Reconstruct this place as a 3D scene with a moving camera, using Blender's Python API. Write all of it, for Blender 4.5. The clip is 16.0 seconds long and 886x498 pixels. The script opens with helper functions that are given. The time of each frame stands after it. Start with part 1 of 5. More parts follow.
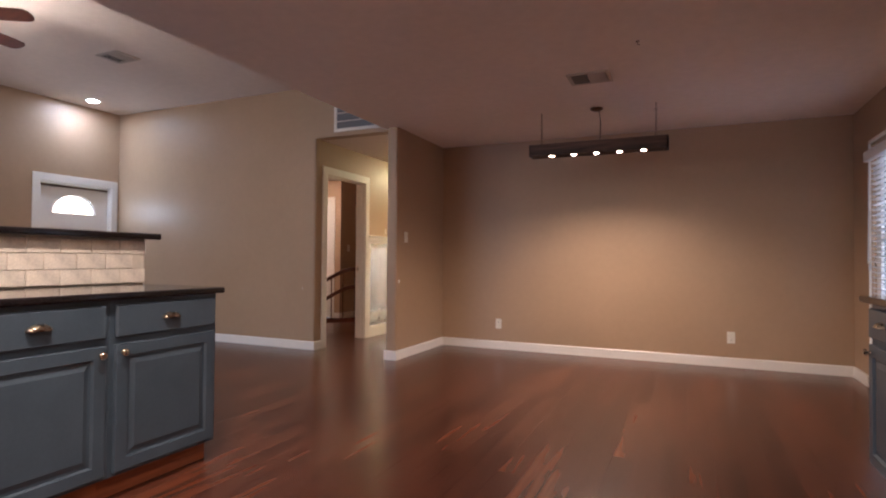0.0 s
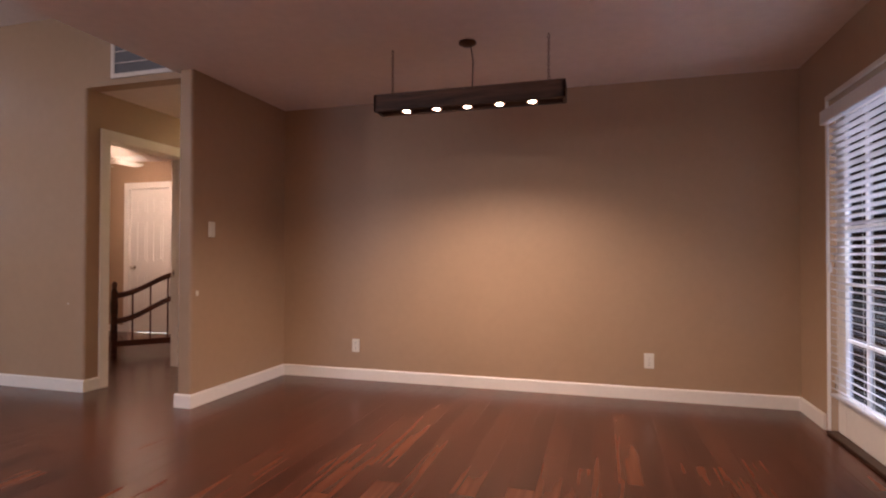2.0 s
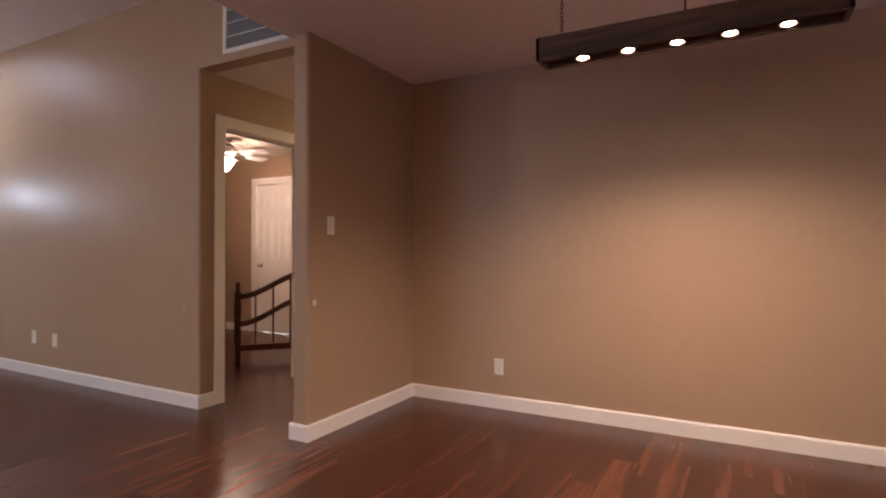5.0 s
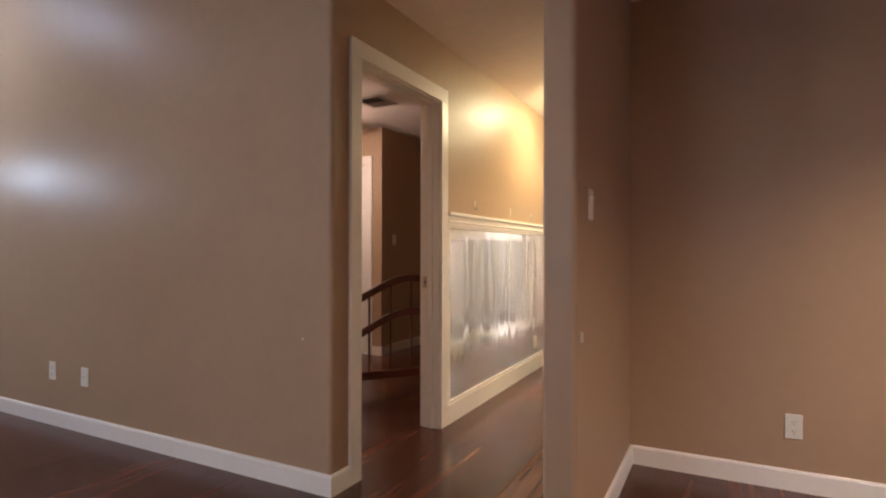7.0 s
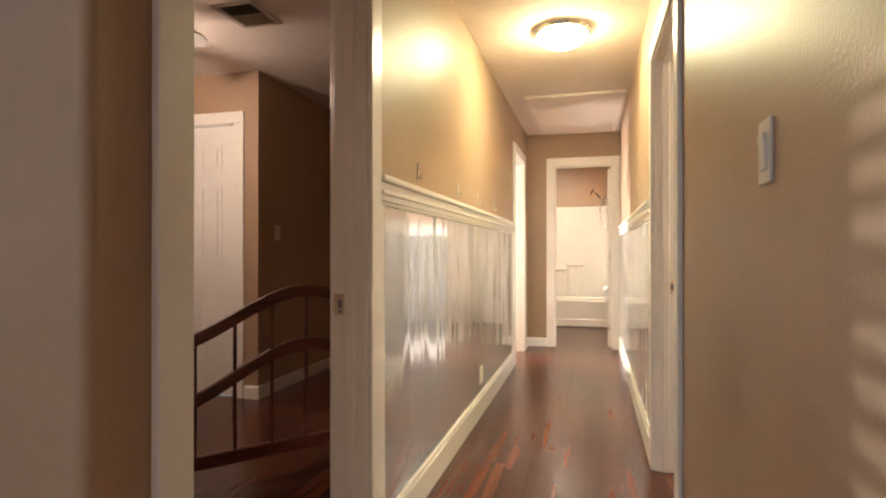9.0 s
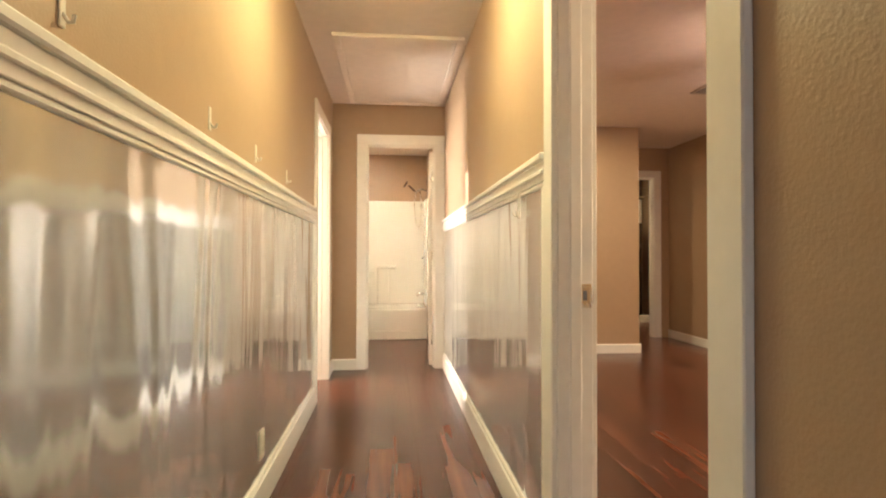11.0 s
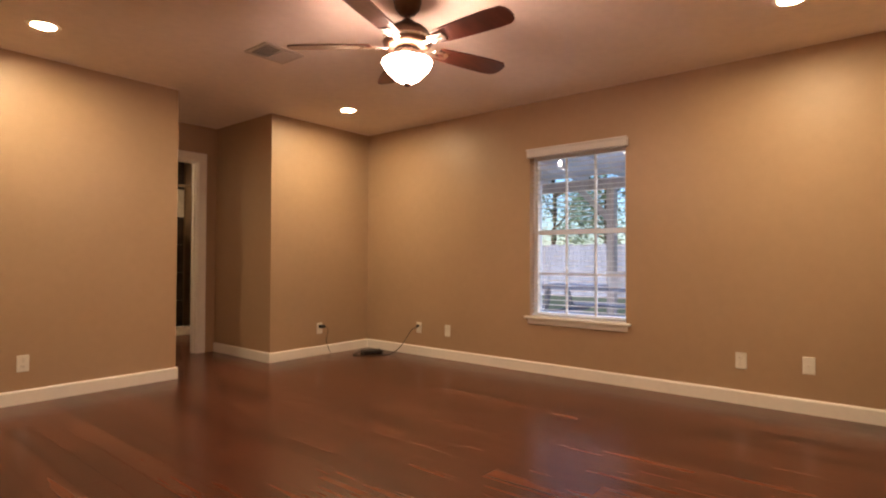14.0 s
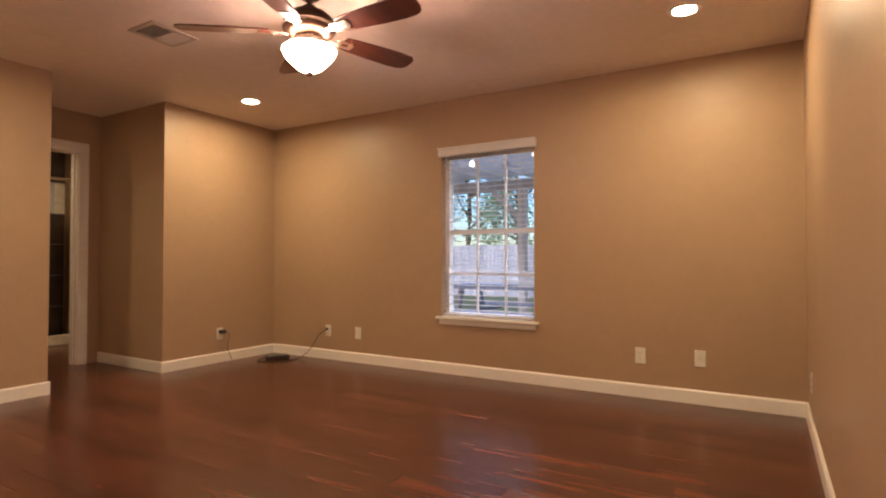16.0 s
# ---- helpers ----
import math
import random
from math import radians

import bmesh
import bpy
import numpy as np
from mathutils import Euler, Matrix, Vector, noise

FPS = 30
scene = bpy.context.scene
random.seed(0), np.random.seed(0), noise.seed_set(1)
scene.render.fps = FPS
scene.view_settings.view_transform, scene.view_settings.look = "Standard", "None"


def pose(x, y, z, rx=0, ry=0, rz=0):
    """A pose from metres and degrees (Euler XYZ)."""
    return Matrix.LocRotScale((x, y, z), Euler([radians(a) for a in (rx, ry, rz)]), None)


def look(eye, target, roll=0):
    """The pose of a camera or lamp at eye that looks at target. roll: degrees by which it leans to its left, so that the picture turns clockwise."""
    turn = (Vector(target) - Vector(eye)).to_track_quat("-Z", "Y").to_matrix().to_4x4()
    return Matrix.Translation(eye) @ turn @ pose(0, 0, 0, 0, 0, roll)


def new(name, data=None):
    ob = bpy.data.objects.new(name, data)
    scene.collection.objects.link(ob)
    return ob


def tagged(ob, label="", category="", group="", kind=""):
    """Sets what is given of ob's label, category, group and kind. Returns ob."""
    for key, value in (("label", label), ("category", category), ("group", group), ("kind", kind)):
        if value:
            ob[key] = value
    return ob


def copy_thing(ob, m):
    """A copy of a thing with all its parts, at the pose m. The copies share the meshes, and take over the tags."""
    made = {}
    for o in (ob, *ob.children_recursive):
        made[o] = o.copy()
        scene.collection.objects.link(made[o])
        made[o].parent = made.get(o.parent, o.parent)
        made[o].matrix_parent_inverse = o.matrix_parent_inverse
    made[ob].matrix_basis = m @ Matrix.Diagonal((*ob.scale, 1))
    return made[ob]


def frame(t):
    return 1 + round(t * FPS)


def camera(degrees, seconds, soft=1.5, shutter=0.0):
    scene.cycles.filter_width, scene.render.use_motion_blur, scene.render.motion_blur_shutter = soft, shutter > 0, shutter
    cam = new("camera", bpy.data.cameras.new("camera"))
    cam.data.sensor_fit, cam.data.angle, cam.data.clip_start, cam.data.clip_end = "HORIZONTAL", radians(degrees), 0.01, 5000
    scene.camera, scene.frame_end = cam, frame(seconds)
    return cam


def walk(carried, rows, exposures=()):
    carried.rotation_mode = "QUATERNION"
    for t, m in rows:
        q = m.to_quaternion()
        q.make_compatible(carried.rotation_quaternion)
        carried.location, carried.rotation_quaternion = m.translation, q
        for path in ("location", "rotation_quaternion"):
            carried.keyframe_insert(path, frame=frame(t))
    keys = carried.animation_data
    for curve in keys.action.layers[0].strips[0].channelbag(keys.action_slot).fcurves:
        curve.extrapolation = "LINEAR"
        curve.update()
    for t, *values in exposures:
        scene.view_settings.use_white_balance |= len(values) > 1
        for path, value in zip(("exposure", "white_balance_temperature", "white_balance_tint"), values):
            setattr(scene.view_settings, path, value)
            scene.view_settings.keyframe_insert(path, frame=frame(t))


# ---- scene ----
cam = camera(78.1, 16.0, 2.1)
PATH = [
    (0, (-0.079, -0.242, 1.055), (-0.896, 1.583, 1.093), 0.5),
    (0.5, (-0.07, 0.165, 1.063), (-0.768, 2.039, 1.1), 0.4),
    (1, (-0.094, 0.617, 1.07), (-0.721, 2.515, 1.101), 0.3),
    (1.5, (-0.086, 1.054, 1.076), (-0.641, 2.975, 1.108), 0.2),
    (2, (-0.022, 1.501, 1.086), (-0.581, 3.421, 1.115), 0.1),
    (2.5, (-0.039, 1.896, 1.083), (-0.598, 3.816, 1.114), 0.1),
    (3, (-0.016, 2.155, 1.092), (-0.595, 4.069, 1.111), 0.0),
    (3.5, (-0.001, 2.284, 1.106), (-0.672, 4.168, 1.114), -0.1),
    (4, (-0.037, 2.311, 1.095), (-0.853, 4.137, 1.106), -0.2),
    (4.5, (-0.231, 2.309, 1.096), (-1.157, 4.082, 1.107), -0.1),
    (5, (-0.6, 2.293, 1.132), (-1.553, 4.052, 1.14), 0.1),
    (7.5, (-2.748, 3.227, 1.117), (-3.629, 5.022, 1.123), 0.1),
    (8, (-2.986, 3.564, 1.123), (-3.733, 5.419, 1.126), 0.2),
    (8.5, (-3.151, 3.908, 1.116), (-3.784, 5.805, 1.119), 0.1),
    (11, (-3.469, 5.575, 1.037), (-3.278, 7.566, 1.064), 0.1),
    (11.5, (-3.482, 5.847, 1.043), (-3.017, 7.792, 1.073), 0.2),
    (12, (-3.392, 6.073, 1.039), (-2.688, 7.945, 1.068), 0.3),
    (12.5, (-3.273, 6.252, 1.044), (-2.34, 8.02, 1.075), 0.2),
    (13, (-3.178, 6.383, 1.046), (-1.985, 7.987, 1.075), 0.3),
    (13.5, (-3.028, 6.513, 1.03), (-1.618, 7.932, 1.065), 0.3),
    (14, (-2.931, 6.589, 1.013), (-1.386, 7.858, 1.051), 0.2),
    (14.5, (-2.85, 6.593, 1.002), (-1.218, 7.747, 1.044), 0.1),
    (15, (-2.832, 6.591, 1.005), (-1.133, 7.646, 1.047), 0.1),
    (15.5, (-2.822, 6.593, 1.008), (-1.1, 7.609, 1.049), 0.0),
    (16, (-2.816, 6.607, 1.007), (-1.097, 7.627, 1.048), -0.0),
]
walk(cam, [(t, look(eye, target, roll)) for t, eye, target, roll in PATH], exposures=[(0, 2.16, 5850, 21), (2.0, 2.12, 6250, 29), (5, 2.06, 6250, 27), (8, 1.98, 5850, 17), (11, 1.94, 6150, 10), (13, 1.60, 6700, 18), (14, 1.48, 6750, 21), (16, 1.48, 6700, 21)])

# ---- world and sun ----
SUN_DIR = Vector((1.0, -0.45, -0.19)).normalized()
world = bpy.data.worlds.new("sky")
scene.world = world
world.use_nodes = True
wn = world.node_tree
sky = wn.nodes.new("ShaderNodeTexSky")
sky.sky_type, sky.sun_disc = "NISHITA", False
sky.ozone_density, sky.dust_density = 3.0, 0.6
sky.sun_elevation, sky.sun_rotation = radians(9), math.atan2(-SUN_DIR.x, -SUN_DIR.y)
wn.links.new(sky.outputs[0], wn.nodes["Background"].inputs[0])
wn.nodes["Background"].inputs[1].default_value = 0.15
sun = new("sun", bpy.data.lights.new("sun", "SUN"))
sun.data.energy, sun.data.angle, sun.data.color = 3.0, radians(0.45), (1.0, 0.86, 0.68)
sun.matrix_world = SUN_DIR.to_track_quat("-Z", "Y").to_matrix().to_4x4()

# ---- light levels ----
LEVEL = 0.3
WARM = (1.0, 0.74, 0.52)
HALL_WARM = (1.0, 0.88, 0.45)
CAN_GLOW, FAN_GLOW, HALL_GLOW, BATH_GLOW, STUDY_GLOW = 730.0, 88.0, 124.0, 112.0, 110.0
LIVING_CAN_GLOW, LIVING_FAN_GLOW = 260.0, 84.0
SPOT_WATTS = 23.0
UNSEEN_KITCHEN_GLOW = 850.0


# ---- materials ----
def mat(name, col, rough=0.5, metal=0.0, var=0.08, scale=3.0, grain=0.05, bump=0.0, bscale=150.0, coat=0.0, stretch=(1, 1, 1), rvar=0.06):
    """A painted, metal or stone surface: broad stains, fine grain, fine relief."""
    m = bpy.data.materials.new(name)
    m.use_nodes = True
    nt = m.node_tree
    b = nt.nodes["Principled BSDF"]
    tc = nt.nodes.new("ShaderNodeTexCoord")
    mp = nt.nodes.new("ShaderNodeMapping")
    mp.inputs["Scale"].default_value = stretch
    nt.links.new(tc.outputs["Object"], mp.inputs[0])
    n1, n2 = nt.nodes.new("ShaderNodeTexNoise"), nt.nodes.new("ShaderNodeTexNoise")
    n1.inputs["Scale"].default_value, n1.inputs["Detail"].default_value = scale, 4
    n2.inputs["Scale"].default_value, n2.inputs["Detail"].default_value = scale * 14, 6
    for n in (n1, n2):
        nt.links.new(mp.outputs[0], n.inputs["Vector"])
    def mixed(node, amount, base):
        r = nt.nodes.new("ShaderNodeMapRange")
        r.inputs[1].default_value, r.inputs[2].default_value = 0.3, 0.7
        r.inputs[3].default_value, r.inputs[4].default_value = 1 - amount, 1 + amount
        nt.links.new(node.outputs[0], r.inputs[0])
        v = nt.nodes.new("ShaderNodeVectorMath")
        v.operation = "SCALE"
        if base is None:
            v.inputs[0].default_value = col
        else:
            nt.links.new(base.outputs[0], v.inputs[0])
        nt.links.new(r.outputs[0], v.inputs["Scale"])
        return v
    c = mixed(n2, grain, mixed(n1, var, None))
    nt.links.new(c.outputs[0], b.inputs["Base Color"])
    b.inputs["Metallic"].default_value = metal
    rr = nt.nodes.new("ShaderNodeMapRange")
    rr.inputs[1].default_value, rr.inputs[2].default_value = 0.3, 0.7
    rr.inputs[3].default_value, rr.inputs[4].default_value = max(0.02, rough - rvar), min(1, rough + rvar)
    nt.links.new(n1.outputs[0], rr.inputs[0])
    nt.links.new(rr.outputs[0], b.inputs["Roughness"])
    b.inputs["Coat Weight"].default_value = coat
    if bump:
        n3, bp = nt.nodes.new("ShaderNodeTexNoise"), nt.nodes.new("ShaderNodeBump")
        n3.inputs["Scale"].default_value, n3.inputs["Detail"].default_value = bscale, 3
        nt.links.new(mp.outputs[0], n3.inputs["Vector"])
        bp.inputs["Strength"].default_value, bp.inputs["Distance"].default_value = bump, 0.004
        nt.links.new(n3.outputs[0], bp.inputs["Height"])
        nt.links.new(bp.outputs[0], b.inputs["Normal"])
    return m


def glow(name, col, strength):
    m = bpy.data.materials.new(name)
    m.use_nodes = True
    b = m.node_tree.nodes["Principled BSDF"]
    b.inputs["Base Color"].default_value = (0.9, 0.88, 0.82, 1)
    b.inputs["Emission Color"].default_value = (*col, 1)
    b.inputs["Emission Strength"].default_value = strength * LEVEL
    return m


def wood(name, dark, light, rough=0.3, along="Y", scale=5.0, tint=0.35, bump=0.15, fine=0.30):
    """Grained wood; each board takes its own tone."""
    m = bpy.data.materials.new(name)
    m.use_nodes = True
    nt = m.node_tree
    b = nt.nodes["Principled BSDF"]
    tc, info = nt.nodes.new("ShaderNodeTexCoord"), nt.nodes.new("ShaderNodeObjectInfo")
    geo = nt.nodes.new("ShaderNodeNewGeometry")
    both = nt.nodes.new("ShaderNodeMath")
    both.operation = "ADD"
    nt.links.new(info.outputs["Random"], both.inputs[0])
    nt.links.new(geo.outputs["Random Per Island"], both.inputs[1])
    wrap = nt.nodes.new("ShaderNodeMath")
    wrap.operation = "FRACT"
    nt.links.new(both.outputs[0], wrap.inputs[0])
    off = nt.nodes.new("ShaderNodeVectorMath")
    off.operation = "SCALE"
    off.inputs[0].default_value = (37.0, 53.0, 11.0)
    nt.links.new(wrap.outputs[0], off.inputs["Scale"])
    add = nt.nodes.new("ShaderNodeVectorMath")
    nt.links.new(tc.outputs["Object"], add.inputs[0])
    nt.links.new(off.outputs[0], add.inputs[1])
    mp = nt.nodes.new("ShaderNodeMapping")
    mp.inputs["Scale"].default_value = {"Y": (9, 0.28, 9), "X": (0.7, 9, 9), "Z": (9, 9, 0.7)}[along]
    nt.links.new(add.outputs[0], mp.inputs[0])
    n1, n2 = nt.nodes.new("ShaderNodeTexNoise"), nt.nodes.new("ShaderNodeTexNoise")
    n1.inputs["Scale"].default_value, n1.inputs["Detail"].default_value, n1.inputs["Distortion"].default_value = scale * 0.35, 2.5, 0.8
    n2.inputs["Scale"].default_value, n2.inputs["Detail"].default_value = scale * 3, 3
    for n in (n1, n2):
        nt.links.new(mp.outputs[0], n.inputs["Vector"])
    s = nt.nodes.new("ShaderNodeMath")
    s.operation = "MULTIPLY_ADD"
    s.inputs[1].default_value = fine
    nt.links.new(n2.outputs[0], s.inputs[0])
    nt.links.new(n1.outputs[0], s.inputs[2])
    t = nt.nodes.new("ShaderNodeMath")
    t.operation = "MULTIPLY_ADD"
    t.inputs[1].default_value = tint
    nt.links.new(wrap.outputs[0], t.inputs[0])
    nt.links.new(s.outputs[0], t.inputs[2])
    r = nt.nodes.new("ShaderNodeValToRGB")
    r.color_ramp.elements[0].position, r.color_ramp.elements[0].color = 0.55, (*dark, 1)
    r.color_ramp.elements[1].position, r.color_ramp.elements[1].color = 1.15 if tint > 0.3 else 0.95, (*light, 1)
    nt.links.new(t.outputs[0], r.inputs[0])
    nt.links.new(r.outputs[0], b.inputs["Base Color"])
    rr = nt.nodes.new("ShaderNodeMapRange")
    rr.inputs[3].default_value, rr.inputs[4].default_value = rough - 0.03, rough + 0.05
    nt.links.new(n2.outputs[0], rr.inputs[0])
    nt.links.new(rr.outputs[0], b.inputs["Roughness"])
    bp = nt.nodes.new("ShaderNodeBump")
    bp.inputs["Strength"].default_value, bp.inputs["Distance"].default_value = bump, 0.002
    nt.links.new(n2.outputs[0], bp.inputs["Height"])
    nt.links.new(bp.outputs[0], b.inputs["Normal"])
    return m


def laminate(name):
    """Dark red-brown laminate: each board a tone of its own, broad lengthwise figure, satin varnish."""
    m = bpy.data.materials.new(name)
    m.use_nodes = True
    nt = m.node_tree
    b = nt.nodes["Principled BSDF"]

    def node(kind, **sockets):
        n = nt.nodes.new(kind)
        for k, v in sockets.items():
            n.inputs[k].default_value = v
        return n

    def math_node(op, x, y):
        n = nt.nodes.new("ShaderNodeMath")
        n.operation = op
        for i, q in enumerate((x, y)):
            if isinstance(q, (int, float)):
                n.inputs[i].default_value = q
            else:
                nt.links.new(q, n.inputs[i])
        return n.outputs[0]

    tc, info, geo = nt.nodes.new("ShaderNodeTexCoord"), nt.nodes.new("ShaderNodeObjectInfo"), nt.nodes.new("ShaderNodeNewGeometry")
    tone = math_node("FRACT", math_node("ADD", info.outputs["Random"], geo.outputs["Random Per Island"]), 0)
    shift = nt.nodes.new("ShaderNodeVectorMath")
    shift.operation = "SCALE"
    shift.inputs[0].default_value = (3.0, 41.0, 17.0)
    nt.links.new(tone, shift.inputs["Scale"])
    add = nt.nodes.new("ShaderNodeVectorMath")
    nt.links.new(tc.outputs["Object"], add.inputs[0])
    nt.links.new(shift.outputs[0], add.inputs[1])

    def figure(scale, detail, stretch):
        mp = node("ShaderNodeMapping", Scale=stretch)
        nt.links.new(add.outputs[0], mp.inputs[0])
        n = node("ShaderNodeTexNoise", Scale=scale, Detail=detail, Distortion=0.0)
        nt.links.new(mp.outputs[0], n.inputs["Vector"])
        return n.outputs[0]

    broad, mid = figure(1.0, 2, (15, 1.2, 1)), figure(1.0, 1, (32, 1.9, 1))
    v = math_node("ADD", math_node("MULTIPLY", tone, 0.14), math_node("MULTIPLY", broad, 0.42))
    v = math_node("ADD", v, math_node("MULTIPLY", mid, 0.20))
    ramp = nt.nodes.new("ShaderNodeValToRGB")
    e = ramp.color_ramp.elements
    e[0].position, e[0].color = 0.23, (0.039, 0.0130, 0.0088, 1)
    e[1].position, e[1].color = 0.58, (0.195, 0.067, 0.0340, 1)
    k = e.new(0.40)
    k.color = (0.088, 0.0280, 0.0165, 1)
    nt.links.new(v, ramp.inputs[0])
    nt.links.new(ramp.outputs[0], b.inputs["Base Color"])
    rr = node("ShaderNodeMapRange")
    rr.inputs[3].default_value, rr.inputs[4].default_value = 0.23, 0.28
    nt.links.new(mid, rr.inputs[0])
    nt.links.new(rr.outputs[0], b.inputs["Roughness"])
    return m


def clear_glass(name, col=(0.97, 0.99, 0.98)):
    m = bpy.data.materials.new(name)
    m.use_nodes = True
    nt = m.node_tree
    nt.nodes.clear()
    out, mix = nt.nodes.new("ShaderNodeOutputMaterial"), nt.nodes.new("ShaderNodeMixShader")
    tr, gl, fr = nt.nodes.new("ShaderNodeBsdfTransparent"), nt.nodes.new("ShaderNodeBsdfGlossy"), nt.nodes.new("ShaderNodeFresnel")
    tr.inputs[0].default_value = (*col, 1)
    gl.inputs["Roughness"].default_value = 0.01
    fr.inputs[0].default_value = 1.45
    nt.links.new(fr.outputs[0], mix.inputs[0])
    nt.links.new(tr.outputs[0], mix.inputs[1])
    nt.links.new(gl.outputs[0], mix.inputs[2])
    nt.links.new(mix.outputs[0], out.inputs[0])
    return m


def frosted(name, col):
    m = bpy.data.materials.new(name)
    m.use_nodes = True
    nt = m.node_tree
    nt.nodes.clear()
    out, mix = nt.nodes.new("ShaderNodeOutputMaterial"), nt.nodes.new("ShaderNodeMixShader")
    tr, df = nt.nodes.new("ShaderNodeBsdfTranslucent"), nt.nodes.new("ShaderNodeBsdfTransparent")
    tr.inputs[0].default_value, df.inputs[0].default_value = (*col, 1), (*col, 1)
    mix.inputs[0].default_value = 0.5
    nt.links.new(tr.outputs[0], mix.inputs[1])
    nt.links.new(df.outputs[0], mix.inputs[2])
    nt.links.new(mix.outputs[0], out.inputs[0])
    return m


def sheet_metal(name):
    """Thin galvanised sheet with standing waves, streaks and dull patches."""
    m = mat(name, (0.68, 0.71, 0.74), 0.11, 0.80, 0.14, 2.0, 0.06, stretch=(1, 1, 0.35), rvar=0.05)
    nt = m.node_tree
    b = nt.nodes["Principled BSDF"]
    tc, mp = nt.nodes.new("ShaderNodeTexCoord"), nt.nodes.new("ShaderNodeMapping")
    mp.inputs["Scale"].default_value = (1, 1, 0.16)
    nt.links.new(tc.outputs["Object"], mp.inputs[0])
    n, bp = nt.nodes.new("ShaderNodeTexNoise"), nt.nodes.new("ShaderNodeBump")
    n.inputs["Scale"].default_value, n.inputs["Detail"].default_value, n.inputs["Distortion"].default_value = 4.6, 1.6, 0.5
    bp.inputs["Strength"].default_value, bp.inputs["Distance"].default_value = 0.5, 0.02
    nt.links.new(mp.outputs[0], n.inputs["Vector"])
    nt.links.new(n.outputs[0], bp.inputs["Height"])
    nt.links.new(bp.outputs[0], b.inputs["Normal"])
    return m


PAINT = mat("tan_wall_paint", (0.42, 0.290, 0.186), 0.44, 0, 0.04, 1.2, 0.02, 0.22, 130)
CEIL = mat("ceiling_paint", (0.80, 0.71, 0.64), 0.8, 0, 0.03, 1.0, 0.03, 0.35, 90)
WHITE = mat("white_trim_paint", (0.84, 0.81, 0.76), 0.35, 0, 0.03, 2, 0.02, 0.05, 60)
PLASTIC = mat("white_plastic", (0.78, 0.75, 0.68), 0.35, 0, 0.02, 8, 0.01)
BLACK = mat("black_plastic", (0.015, 0.015, 0.016), 0.4, 0, 0.1, 9, 0.05)
DARK = mat("dark_void", (0.02, 0.02, 0.022), 0.9)
GREYVOID = mat("duct_grey", (0.16, 0.17, 0.19), 0.7)
SHEET = sheet_metal("galvanised_sheet")
NICKEL = mat("brushed_nickel", (0.68, 0.63, 0.56), 0.28, 1.0, 0.06, 12, 0.04)
BRONZE = mat("oiled_bronze", (0.10, 0.055, 0.035), 0.38, 0.9, 0.2, 15, 0.1)
PEWTER = mat("antique_pewter", (0.50, 0.42, 0.32), 0.28, 1.0, 0.2, 30, 0.15)
CHROME = mat("chrome", (0.75, 0.75, 0.75), 0.08, 1.0, 0.02, 10, 0.01)
FLOORWOOD = laminate("laminate_plank")
JOINT = mat("plank_joint", (0.012, 0.006, 0.004), 0.7)
BEAMWOOD = wood("dark_beam_wood", (0.035, 0.018, 0.012), (0.15, 0.08, 0.05), 0.55, "X", 6.0, 0.1, 0.6)
BLADEWOOD = wood("mahogany_blade", (0.05, 0.013, 0.008), (0.125, 0.034, 0.020), 0.35, "X", 3.0, 0.12, 0.05)
BENCHWOOD = wood("dark_cherry", (0.045, 0.013, 0.008), (0.15, 0.044, 0.025), 0.3, "X", 6.0, 0.15, 0.05)
SHELFWOOD = wood("stained_shelf", (0.13, 0.065, 0.040), (0.21, 0.115, 0.070), 0.5, "X", 5.0, 0.15, 0.05)
BLUECAB = mat("blue_grey_cabinet_paint", (0.060, 0.088, 0.118), 0.38, 0, 0.1, 5, 0.05, 0.08, 80)
GRANITE = mat("black_granite", (0.012, 0.010, 0.011), 0.10, 0, 0.5, 60, 0.6)
TOE = wood("toe_kick_wood", (0.22, 0.06, 0.025), (0.40, 0.13, 0.05), 0.4, "Y", 5.0, 0.15, 0.05)
TRAVERTINE = mat("travertine_tile", (0.84, 0.78, 0.68), 0.55, 0, 0.16, 9, 0.1, 0.4, 60)
GROUT = mat("grout", (0.76, 0.70, 0.60), 0.9, 0, 0.05, 20, 0.05)
TUB = mat("white_acrylic", (0.80, 0.77, 0.70), 0.15, 0, 0.01, 3, 0.005)
GREYTILE = mat("dark_shower_tile", (0.075, 0.06, 0.05), 0.35, 0, 0.3, 6, 0.2)
GLASS = clear_glass("window_glass", (0.84, 0.90, 1.0))
FROST = frosted("fanlight_glass", (0.92, 0.95, 1.0))
SLAT = mat("white_blind_slat", (0.68, 0.68, 0.70), 0.4, 0, 0.02, 6, 0.01)
CORD = mat("blind_cord", (0.75, 0.74, 0.70), 0.8)
CONCRETE = mat("patio_concrete", (0.68, 0.68, 0.68), 0.85, 0, 0.12, 2, 0.1, 0.4, 60)
GRASS = mat("lawn", (0.14, 0.19, 0.09), 0.9, 0, 0.3, 3, 0.3, 0.8, 60)
FENCEWOOD = wood("weathered_fence", (0.14, 0.155, 0.195), (0.28, 0.30, 0.36), 0.8, "Z", 4.0, 0.3, 0.4)
CEDAR = wood("patio_timber", (0.46, 0.38, 0.32), (0.66, 0.58, 0.51), 0.7, "Z", 4.0, 0.2, 0.3)
PATIOCEIL = mat("patio_ceiling_paint", (0.84, 0.84, 0.85), 0.7, 0, 0.04, 3, 0.02)
VENT = mat("beige_vent_enamel", (0.46, 0.40, 0.34), 0.45, 0, 0.04, 9, 0.02)
